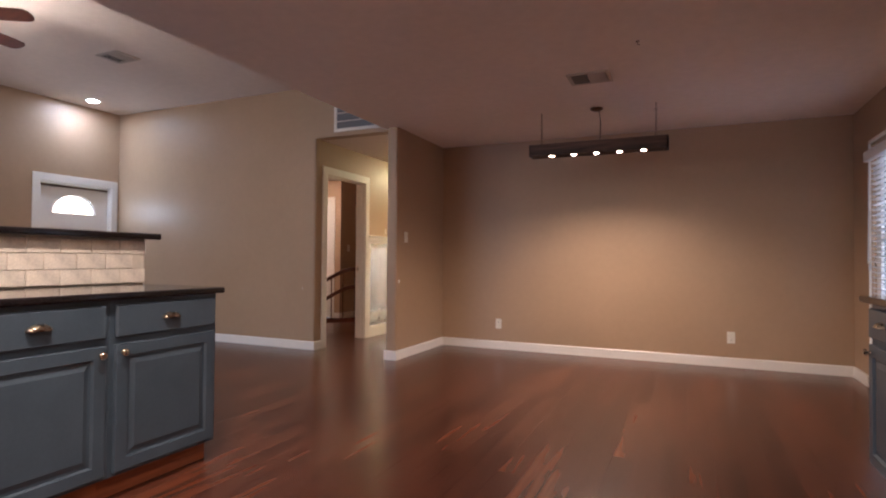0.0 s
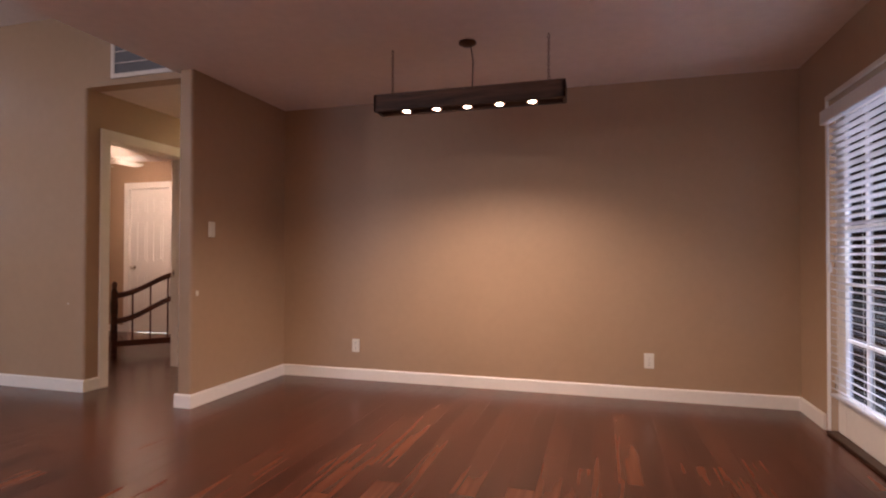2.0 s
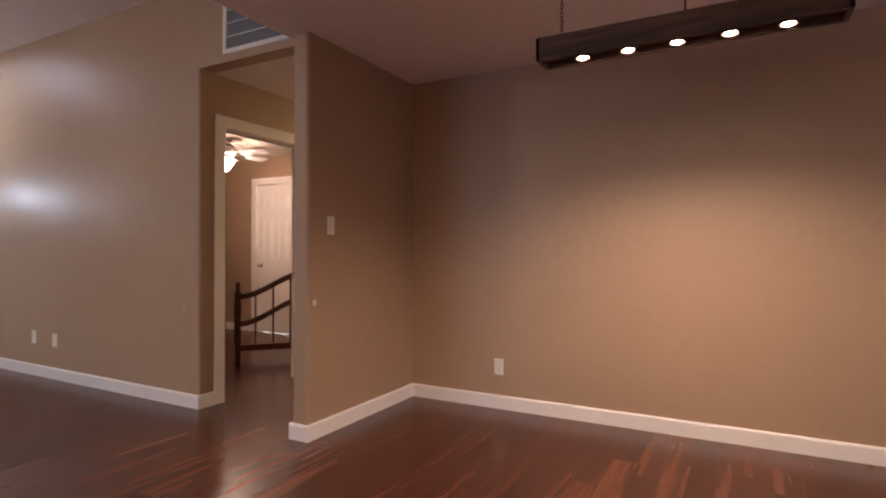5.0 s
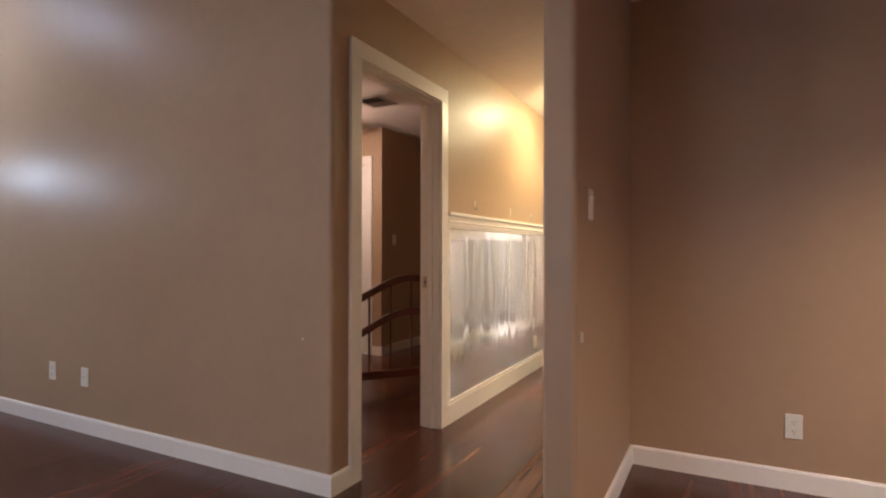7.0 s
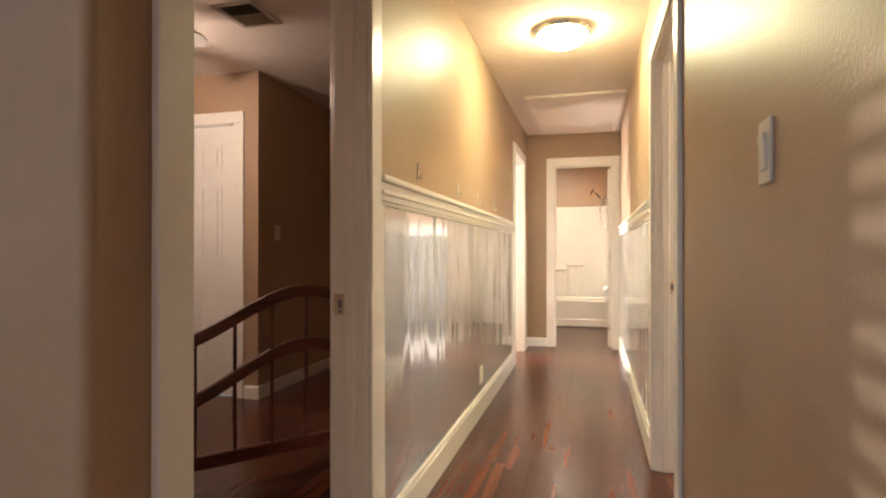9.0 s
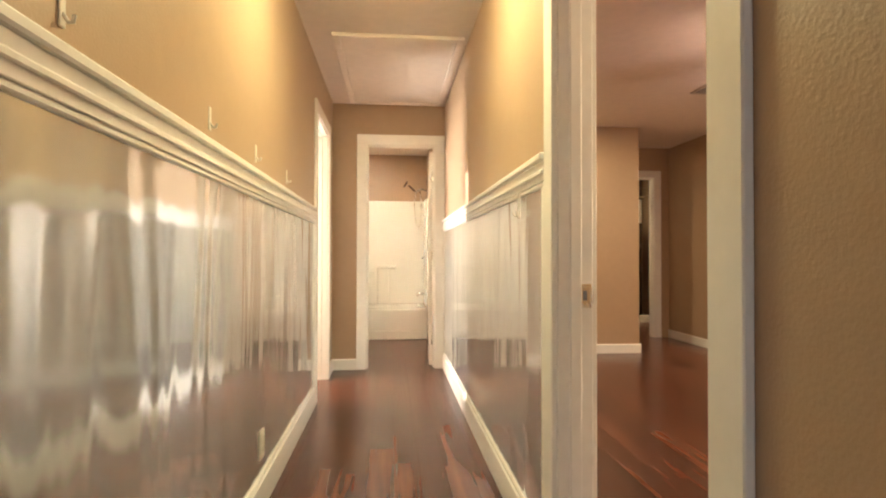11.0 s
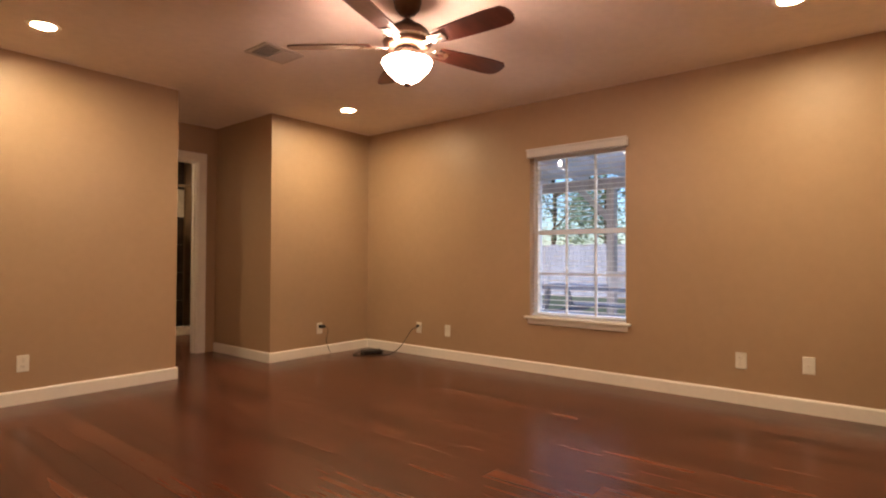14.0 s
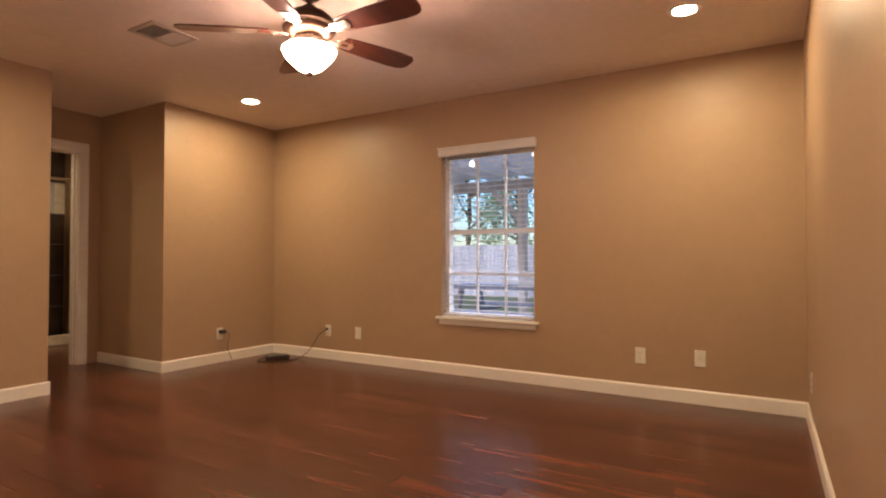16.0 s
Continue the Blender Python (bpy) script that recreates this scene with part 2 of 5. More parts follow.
PATIO_LIT = glow("patio_can_lamp", (0.9, 0.95, 1.0), 2200.0)
BARK = mat("bark", (0.09, 0.065, 0.045), 0.9, 0, 0.3, 8, 0.3, 1.0, 30, stretch=(1, 1, 0.25))
LEAF = mat("leaves", (0.11, 0.17, 0.08), 0.6, 0, 0.4, 2, 0.3)
SIDING = mat("pale_siding", (0.55, 0.55, 0.54), 0.8, 0, 0.06, 2, 0.05)
CAN_LIT = glow("can_lamp", (1.0, 0.80, 0.46), CAN_GLOW)
UNSEEN_KITCHEN_LIT = glow("unseen_kitchen_can_lamp", (1.0, 0.80, 0.60), UNSEEN_KITCHEN_GLOW)
LIVING_CAN_LIT = glow("cool_can_lamp", (0.75, 0.88, 1.0), LIVING_CAN_GLOW)
FAN_LIT = glow("lit_glass_bowl", (1.0, 0.69, 0.53), FAN_GLOW)
LIVING_FAN_LIT = glow("lit_living_bowl", (1.0, 0.9, 0.74), LIVING_FAN_GLOW)
HALL_LIT = glow("lit_hall_dome", HALL_WARM, HALL_GLOW)
BATH_LIT = glow("lit_bath_panel", (1.0, 0.84, 0.60), BATH_GLOW)
STUDY_LIT = glow("lit_tulip_globe", WARM, STUDY_GLOW)
BULB_LIT = glow("lit_bulb", (1.0, 0.80, 0.55), 60.0)
STRING_LIT = glow("string_bulb", (1.0, 0.75, 0.5), 12.0)


# ---- mesh helpers ----
def bx(bm, x0, x1, y0, y1, z0, z1):
    return bmesh.ops.create_cube(bm, size=1.0, matrix=Matrix.LocRotScale(((x0 + x1) / 2, (y0 + y1) / 2, (z0 + z1) / 2), None, (abs(x1 - x0), abs(y1 - y0), abs(z1 - z0))))["verts"]


def box(*a, bevel=0.0, seg=1):
    bm = bmesh.new()
    bx(bm, *a)
    if bevel:
        bmesh.ops.bevel(bm, geom=bm.edges[:], offset=bevel, segments=seg, affect="EDGES", profile=0.5)
    return bm


def boxes(rows, bevel=0.0):
    bm = bmesh.new()
    for r in rows:
        bx(bm, *r)
    if bevel:
        bmesh.ops.bevel(bm, geom=bm.edges[:], offset=bevel, segments=1, affect="EDGES", profile=0.5)
    return bm


def cyl(r0, r1, depth, m=None, seg=20, bm=None, caps=True):
    """A cylinder or cone standing on its origin, along z."""
    bm = bm or bmesh.new()
    mm = (m or Matrix()) @ Matrix.Translation((0, 0, depth / 2))
    bmesh.ops.create_cone(bm, cap_ends=caps, segments=seg, radius1=r0, radius2=r1, depth=depth, matrix=mm)
    return bm


def lathe(profile, seg=28, bm=None, m=None):
    """A turned shape from (radius, height) rows."""
    bm = bm or bmesh.new()
    m = m or Matrix()
    rings = []
    for r, z in profile:
        rings.append([bm.verts.new(m @ Vector((max(r, 1e-4) * math.cos(2 * math.pi * i / seg), max(r, 1e-4) * math.sin(2 * math.pi * i / seg), z))) for i in range(seg)])
    for a, b in zip(rings, rings[1:]):
        for i in range(seg):
            bm.faces.new((a[i], a[(i + 1) % seg], b[(i + 1) % seg], b[i]))
    return bm


def prism(pts, z0, z1, bm=None):
    bm = bm or bmesh.new()
    lo, hi = [bm.verts.new((x, y, z0)) for x, y in pts], [bm.verts.new((x, y, z1)) for x, y in pts]
    n = len(pts)
    bm.faces.new(lo[::-1])
    bm.faces.new(hi)
    for i in range(n):
        bm.faces.new((lo[i], lo[(i + 1) % n], hi[(i + 1) % n], hi[i]))
    return bm


def tube(points, r, seg=8, bm=None, r_end=None):
    """A round bar swept along points."""
    bm = bm or bmesh.new()
    pts = [Vector(p) for p in points]
    rings = []
    for i, p in enumerate(pts):
        d = (pts[min(i + 1, len(pts) - 1)] - pts[max(i - 1, 0)]).normalized()
        side = d.cross(Vector((0, 0, 1)))
        side = side.normalized() if side.length > 0.05 else Vector((1, 0, 0))
        up = side.cross(d)
        rad = r + ((r_end - r) * i / (len(pts) - 1) if r_end is not None else 0)
        rings.append([bm.verts.new(p + rad * (math.cos(2 * math.pi * k / seg) * side + math.sin(2 * math.pi * k / seg) * up)) for k in range(seg)])
    for a, b in zip(rings, rings[1:]):
        for k in range(seg):
            bm.faces.new((a[k], a[(k + 1) % seg], b[(k + 1) % seg], b[k]))
    bm.faces.new(rings[0][::-1])
    bm.faces.new(rings[-1])
    return bm


def turned(bm, m):
    bmesh.ops.transform(bm, matrix=m, verts=bm.verts[:])
    return bm


def joined(*parts):
    out = bmesh.new()
    for p in parts:
        me = bpy.data.meshes.new("joined")
        p.to_mesh(me)
        out.from_mesh(me)
        bpy.data.meshes.remove(me)
    return out


def solid(name, bm, material, smooth=False):
    bmesh.ops.recalc_face_normals(bm, faces=bm.faces[:])
    me = bpy.data.meshes.new(name)
    bm.to_mesh(me)
    bm.free()
    me.materials.append(material)
    if smooth:
        me.polygons.foreach_set("use_smooth", [True] * len(me.polygons))
        me.set_sharp_from_angle(angle=radians(40))
        for p in me.polygons:  # large flats stay flat beside rounded corners
            if p.area > 0.06:
                p.use_smooth = False
    return new(name, me)


def part(name, bm, material, parent, label="", smooth=False):
    ob = solid(name, bm, material, smooth)
    ob.parent = parent
    if label:
        ob["label"] = label
    return ob


def thing(name, m, label, category, group="", kind=""):
    ob = new(name)
    ob.empty_display_size = 0.1
    ob.matrix_world = m
    return tagged(ob, label, category, group, kind)


def structure(name, bm, material, label, category, smooth=False):
    return tagged(solid(name, bm, material, smooth), label, category, "", "structure")


def wall(name, axis, c0, c1, a0, a1, z0, z1, openings=(), label="tan painted drywall wall with orange peel texture"):
    """A wall of thickness c0..c1 across the axis, a0..a1 along it; openings (from, to, bottom, top)."""
    bm = bmesh.new()
    def put(a, b, lo, hi):
        if b - a > 1e-4 and hi - lo > 1e-4:
            bx(bm, *((c0, c1, a, b) if axis == "x" else (a, b, c0, c1)), lo, hi)
    at = a0
    for a, b, lo, hi in sorted(openings):
        put(at, a, z0, z1)
        put(a, b, z0, lo)
        put(a, b, hi, z1)
        at = b
    put(at, a1, z0, z1)
    return structure(name, bm, PAINT, label, "wall")


# ---- plan ----
H, HL = 2.44, 3.05                     # dining, hall and bedroom ceilings; living ceiling
EAST, EAST_BED = 1.335, 1.40            # inner faces of the garden wall
HX0, HX1 = -4.00, -2.97               # hall walls
DX = -2.85                            # dining side of the partition
BX = -2.865                            # bedroom side of the hall wall
DY, HALL_Y, END_Y = 5.95, 4.90, 10.64  # dining end wall, living end wall, hall end wall
BS, BN = 6.39, 11.27                   # bedroom south and north walls
RX0, RX1, RY = -0.79, 0.12, 12.33     # recess behind the bedroom
LIVX = -7.40
SOFFIT = -3.02
SOUTH = -3.2
# ---- large structure ----
structure("floor", box(LIVX - 0.2, EAST_BED + 0.15, SOUTH - 0.15, 15.2, -0.12, -0.010), JOINT, "dark brown wood laminate plank floor throughout the house", "floor")

wall("wall_dining_end", "y", DY, DY + 0.12, DX, EAST, 0, H)
wall("wall_dining_east", "x", EAST, EAST + 0.18, SOUTH, 6.2, 0, H, [(4.40, 5.42, 0, 2.06)])
wall("wall_bedroom_east", "x", EAST_BED, EAST_BED + 0.18, 6.2, 15.1, 0, H, [(8.24, 9.125, 0.50, 1.95)])
wall("wall_bedroom_south", "y", BS - 0.12, BS, BX, EAST_BED, 0, H)
wall("wall_bedroom_north_west", "y", BN - 0.01, BN + 0.11, BX, RX0, 0, H)
wall("wall_bedroom_north_east", "y", BN, BN + 0.12, RX1, EAST_BED, 0, H)
wall("wall_recess_west", "x", RX0 - 0.12, RX0, BN + 0.11, RY, 0, H)
wall("wall_recess_east", "x", RX1, RX1 + 0.12, BN + 0.12, RY, 0, H)
wall("wall_recess_end", "y", RY, RY + 0.12, RX0 - 0.12, RX1 + 0.12, 0, H, [(-0.75, -0.09, 0, 2.05)])
wall("wall_hall_end", "y", END_Y, END_Y + 0.12, HX0, BX, 0, H, [(-3.685, -3.065, 0, 2.065)])
wall("wall_hall_west", "x", HX0 - 0.12, HX0, 5.02, 11.9, 0, HL, [(5.12, 5.955, 0, 2.05), (9.53, 10.25, 0, 2.05)])
wall("wall_living_west", "x", LIVX - 0.15, LIVX, SOUTH, 5.02, 0, HL, [(3.88, 4.78, 0, 2.0)])
# the opening is for an unseen window, added for cool light
wall("wall_living_south", "y", SOUTH - 0.12, SOUTH, LIVX, EAST, 0, HL, [(-6.9, -4.3, 0.5, 2.3)])
wall("wall_study_west", "x", LIVX - 0.15, LIVX, 5.02, 7.92, 0, H, [(6.45, 7.10, 1.0, 2.25)])
wall("wall_study_north", "y", 7.80, 7.92, LIVX, -5.66, 0, H, [(-6.56, -5.87, 0, 2.05)])
wall("wall_study_alcove", "x", -5.78, -5.66, 7.92, 11.78, 0, H, [(9.62, 10.50, 0.55, 2.16)])
wall("wall_study_back", "y", 11.78, 11.9, -5.78, HX0 - 0.12, 0, H)
wall("wall_side_room", "y", 9.24, 9.36, -5.66, HX0 - 0.12, 0, H)


def rounded_end(x0, x1, y0, y1, r=0.022, ends=("y0",)):
    """Plan outline of a wall stub with bullnose corners at its free end."""
    pts = []
    for cx, cy, a0 in ((x0 + r, y0 + r, 180), (x1 - r, y0 + r, 270)):
        pts += [(cx + r * math.cos(radians(a0 + k * 15)), cy + r * math.sin(radians(a0 + k * 15))) for k in range(7)]
    return pts + [(x1, y1), (x0, y1)]


# partition between dining room and hall, with bullnose end; the hall wall goes on behind it
structure("wall_partition", prism(rounded_end(HX1, DX, 4.76, 6.12), 0, H), PAINT, "tan painted partition wall with rounded bullnose end", "wall", True)
wall("wall_hall_east", "x", HX1, BX, 6.12, 11.7, 0, H, [(6.375, 7.17, 0, 2.05)])
pts = [(LIVX, 5.02), (LIVX, 4.90)] + [(HX0 - 0.022 + 0.022 * math.cos(radians(a)), 4.922 + 0.022 * math.sin(radians(a))) for a in range(-90, 1, 15)] + [(HX0, 5.02)]
structure("wall_living_end", prism(pts[::-1], 0, HL), PAINT, "tan satin painted living room wall beside the hall", "wall", True)
structure("wall_hall_header", box(HX0 - 0.03, DX, HALL_Y - 0.002, 5.022, H, HL), PAINT, "tan wall above the hall opening", "wall")
structure("wall_soffit", box(SOFFIT, DX, SOUTH, 4.90, H, HL), CEIL, "drop between living and dining ceilings", "wall")

structure("ceiling_dining", box(DX, EAST + 0.18, SOUTH, 6.2, H, H + 0.12), CEIL, "beige textured dining room ceiling", "ceiling")
structure("ceiling_living", box(LIVX - 0.15, SOFFIT, SOUTH - 0.12, 5.02, HL, HL + 0.12), CEIL, "beige textured high living room ceiling", "ceiling")
structure("ceiling_hall", box(HX0, HX1 + 0.12, 5.02, 11.7, H, H + 0.12), CEIL, "beige textured hall ceiling", "ceiling")
structure("ceiling_bedroom", box(BX, EAST_BED + 0.18, 6.2, 15.1, H, H + 0.12), CEIL, "beige textured bedroom ceiling", "ceiling")
structure("ceiling_study", box(LIVX - 0.15, HX0, 5.02, 7.92, H, H + 0.12), CEIL, "beige textured study ceiling", "ceiling")
structure("ceiling_side_room", box(-5.78, HX0, 7.92, 11.9, H, H + 0.12), CEIL, "beige textured side room ceiling", "ceiling")

# bathroom at the end of the hall
wall("wall_bath_west", "x", -4.62, -4.50, 10.76, 13.17, 0, H)
wall("wall_bath_east", "x", HX1, -2.86, 11.7, 13.17, 0, H)
wall("wall_bath_north", "y", 13.17, 13.29, -4.62, -2.86, 0, H)
wall("wall_bath_south", "y", 10.64, 10.76, -4.62, HX0, 0, H)
structure("ceiling_bath", box(-4.62, -2.86, 11.7, 13.29, H, H + 0.12), CEIL, "pale bathroom ceiling", "ceiling")

# shower room behind the recess
wall("wall_shower_west", "x", -1.60, -1.48, 12.45, 14.7, 0, H)
wall("wall_shower_east", "x", 0.9, 1.02, 12.45, 14.7, 0, H)
wall("wall_shower_north", "y", 14.7, 14.82, -1.6, 1.02, 0, H)
wall("wall_shower_south_west", "y", 12.45, 12.53, -1.6, RX0 - 0.12, 0, H)
wall("wall_shower_south_east", "y", 12.45, 12.53, RX1 + 0.12, 1.02, 0, H)


def baseboard(x0, y0, x1, y1, side, h=0.098, t=0.014):
    """A painted baseboard from one plan point to another; side: which way it stands out, left (+1) or right (-1)."""
    d = Vector((x1 - x0, y1 - y0, 0))
    n = Vector((-d.y, d.x, 0)).normalized() * side
    bm = bmesh.new()
    prof = [(0, 0), (t, 0), (t, h - 0.012), (t - 0.005, h - 0.003), (0.003, h), (0, h)]
    a = [bm.verts.new(Vector((x0, y0, z)) + n * o) for o, z in prof]
    b = [bm.verts.new(Vector((x1, y1, z)) + n * o) for o, z in prof]
    k = len(prof)
    for i in range(k):
        bm.faces.new((a[i], a[(i + 1) % k], b[(i + 1) % k], b[i]))
    bm.faces.new(a)
    bm.faces.new(b[::-1])
    return structure("baseboard", bm, WHITE, "white painted wooden baseboard along the wall", "baseboard")


for seg in ((DX + 0.014, DY, EAST - 0.014, DY, -1), (DX, 4.76, DX, DY, -1), (HX1 - 0.014, 4.76, DX + 0.014, 4.76, -1), (HX1, 4.76, HX1, 6.28, 1),
            (EAST, 5.50, EAST, DY, 1), (EAST, 2.985, EAST, 4.31, 1), (LIVX, 4.90, HX0 + 0.014, 4.90, -1), (HX0, 4.90, HX0, 5.03, -1), (LIVX, SOUTH, LIVX, 3.78, -1),
            (HX0, 10.35, HX0, END_Y, -1), (HX0, END_Y, -3.78, END_Y, -1),
            (BX, BS, EAST_BED, BS, 1), (EAST_BED, BS + 0.014, EAST_BED, BN - 0.014, 1), (RX1 - 0.014, BN, EAST_BED, BN, -1), (RX1, BN, RX1, RY, 1),
            (BX, BN - 0.01, RX0 + 0.014, BN - 0.01, -1), (RX0, BN - 0.01, RX0, RY, -1), (BX, 7.27, BX, BN - 0.024, -1),
            (LIVX + 0.23, 7.80, -6.66, 7.80, -1), (-5.77, 7.80, -5.646, 7.80, -1), (-5.66, 7.786, -5.66, 9.2, -1), (LIVX, 5.02, LIVX, 7.28, -1)):
    baseboard(*seg)


# ---- doorways ----
def doorway(name, axis, c0, c1, a0, a1, top, w=0.088, proud=0.018, stop=True, strike=None, label="white painted door casing and jamb round an open doorway", sides=(0, 1)):
    """Casing on both faces of a wall, jambs and stops of an opening a0..a1 along the wall."""
    base = thing(name, Matrix.Translation((0, 0, 0)), label, "doorway", "", "structure")
    def put(nm, c_lo, c_hi, a, b, lo, hi, material=WHITE, bevel=0.003, lab=""):
        r = (c_lo, c_hi, a, b, lo, hi) if axis == "x" else (a, b, c_lo, c_hi, lo, hi)
        return part(nm, box(*r, bevel=bevel), material, base, lab)
    j = 0.018
    put("jamb", c0 - 0.002, c1 + 0.002, a0 - j, a0 + 0.003, 0, top)
    put("jamb", c0 - 0.002, c1 + 0.002, a1 - 0.003, a1 + j, 0, top)
    put("head_jamb", c0 - 0.002, c1 + 0.002, a0 - j, a1 + j, top - 0.003, top + j)
    if stop:
        m = (c0 + c1) / 2
        put("stop", m - 0.018, m + 0.018, a0, a0 + 0.011, 0, top - 0.011)
        put("stop", m - 0.018, m + 0.018, a1 - 0.011, a1, 0, top - 0.011)
        put("stop", m - 0.018, m + 0.018, a0, a1, top - 0.011, top)
    for k, (f, s) in enumerate(((c0, -1), (c1, 1))):
        if k not in sides:
            continue
        for nm, a, b, lo, hi in (("casing_leg", a0 - w - 0.006, a0 - 0.006, 0, top + 0.006), ("casing_leg", a1 + 0.006, a1 + w + 0.006, 0, top + 0.006),
                                 ("casing_head", a0 - w - 0.006, a1 + w + 0.006, top + 0.006, top + w + 0.006)):
            lo_c, hi_c = sorted((f, f + s * proud))
            put(nm, lo_c, hi_c, a, b, lo, hi)
    if strike:
        side_a, z, c = strike
        lo, hi = sorted((side_a, side_a + (0.003 if side_a < (a0 + a1) / 2 else -0.003)))
        pl = put("strike_plate", c - 0.022, c + 0.022, lo, hi, z - 0.036, z + 0.036, NICKEL, 0.001, "brushed nickel strike plate")
        lo, hi = sorted((side_a, side_a + (0.0045 if side_a < (a0 + a1) / 2 else -0.0045)))
        r = (c - 0.005, c + 0.007, lo, hi, z - 0.014, z + 0.014) if axis == "x" else (lo, hi, c - 0.008, c + 0.010, z - 0.018, z + 0.018)
        part("latch_hole", box(*r), GREYVOID, pl)
        face = -1 if side_a > (a0 + a1) / 2 else 1
        for dz in (-0.026, 0.026):
            at = (c, side_a + face * 0.003, z + dz)
            part("screw", turned(cyl(0.0045, 0.0038, 0.0012, None, 12), pose(*at, 90 if face < 0 else -90, 0, 0)), CHROME, pl)
        lip = c + (0.022 if c > (c0 + c1) / 2 else -0.022)
        part("lip", tube([(lip, side_a + face * 0.001, z - 0.024), (lip, side_a + face * 0.001, z + 0.024)], 0.0042, 10), NICKEL, pl, "", True)
    return base


doorway("door_study", "x", HX0 - 0.12, HX0, 5.12, 5.955, 2.05, strike=(5.952, 0.92, HX0 - 0.095))
doorway("door_side_room", "x", HX0 - 0.12, HX0, 9.53, 10.25, 2.05)
doorway("door_bath", "y", END_Y, END_Y + 0.12, -3.685, -3.065, 2.065, sides=(0,))
doorway("door_bedroom", "x", HX1, BX, 6.375, 7.17, 2.05, strike=(7.167, 0.92, -2.89))
doorway("door_recess", "y", RY, RY + 0.12, -0.75, -0.09, 2.05, sides=(0,))
doorway("door_study_closet", "y", 7.80, 7.92, -6.56, -5.87, 2.05, sides=(0,), label="white six panel door in white casing, closed")
doorway("door_front", "x", LIVX - 0.15, LIVX, 3.88, 4.78, 2.0, sides=(1,), stop=False, label="white front door with half round glass, closed")


# ---- lamps ----
def can_light(x, y, z, material=None, label="round recessed ceiling can light, lit"):
    base = thing("recessed_light", Matrix.Translation((x, y, z)), label, "ceiling light", "recessed ceiling lights")
    part("trim_ring", lathe([(0.062, -0.002), (0.066, -0.006), (0.088, -0.005), (0.092, 0.0), (0.062, 0.0)], 32), WHITE, base, "", True)
    part("lens", lathe([(0.0, -0.003), (0.045, -0.003), (0.062, -0.0015)], 28), material or CAN_LIT, base, "glowing round lens", True)
    return base


for x, y in ((0.51, 10.60), (0.555, 7.00), (-1.92, 10.60), (-1.92, 7.03)):
    can_light(x, y, H)
can_light(-7.05, 4.28, HL, LIVING_CAN_LIT, "round recessed can light with cool white lamp")
# four assumed kitchen cans, all unseen, added to brighten ceiling, cabinets and backsplash
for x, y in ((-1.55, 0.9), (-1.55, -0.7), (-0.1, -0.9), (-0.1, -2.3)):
    can_light(x, y, H, UNSEEN_KITCHEN_LIT)


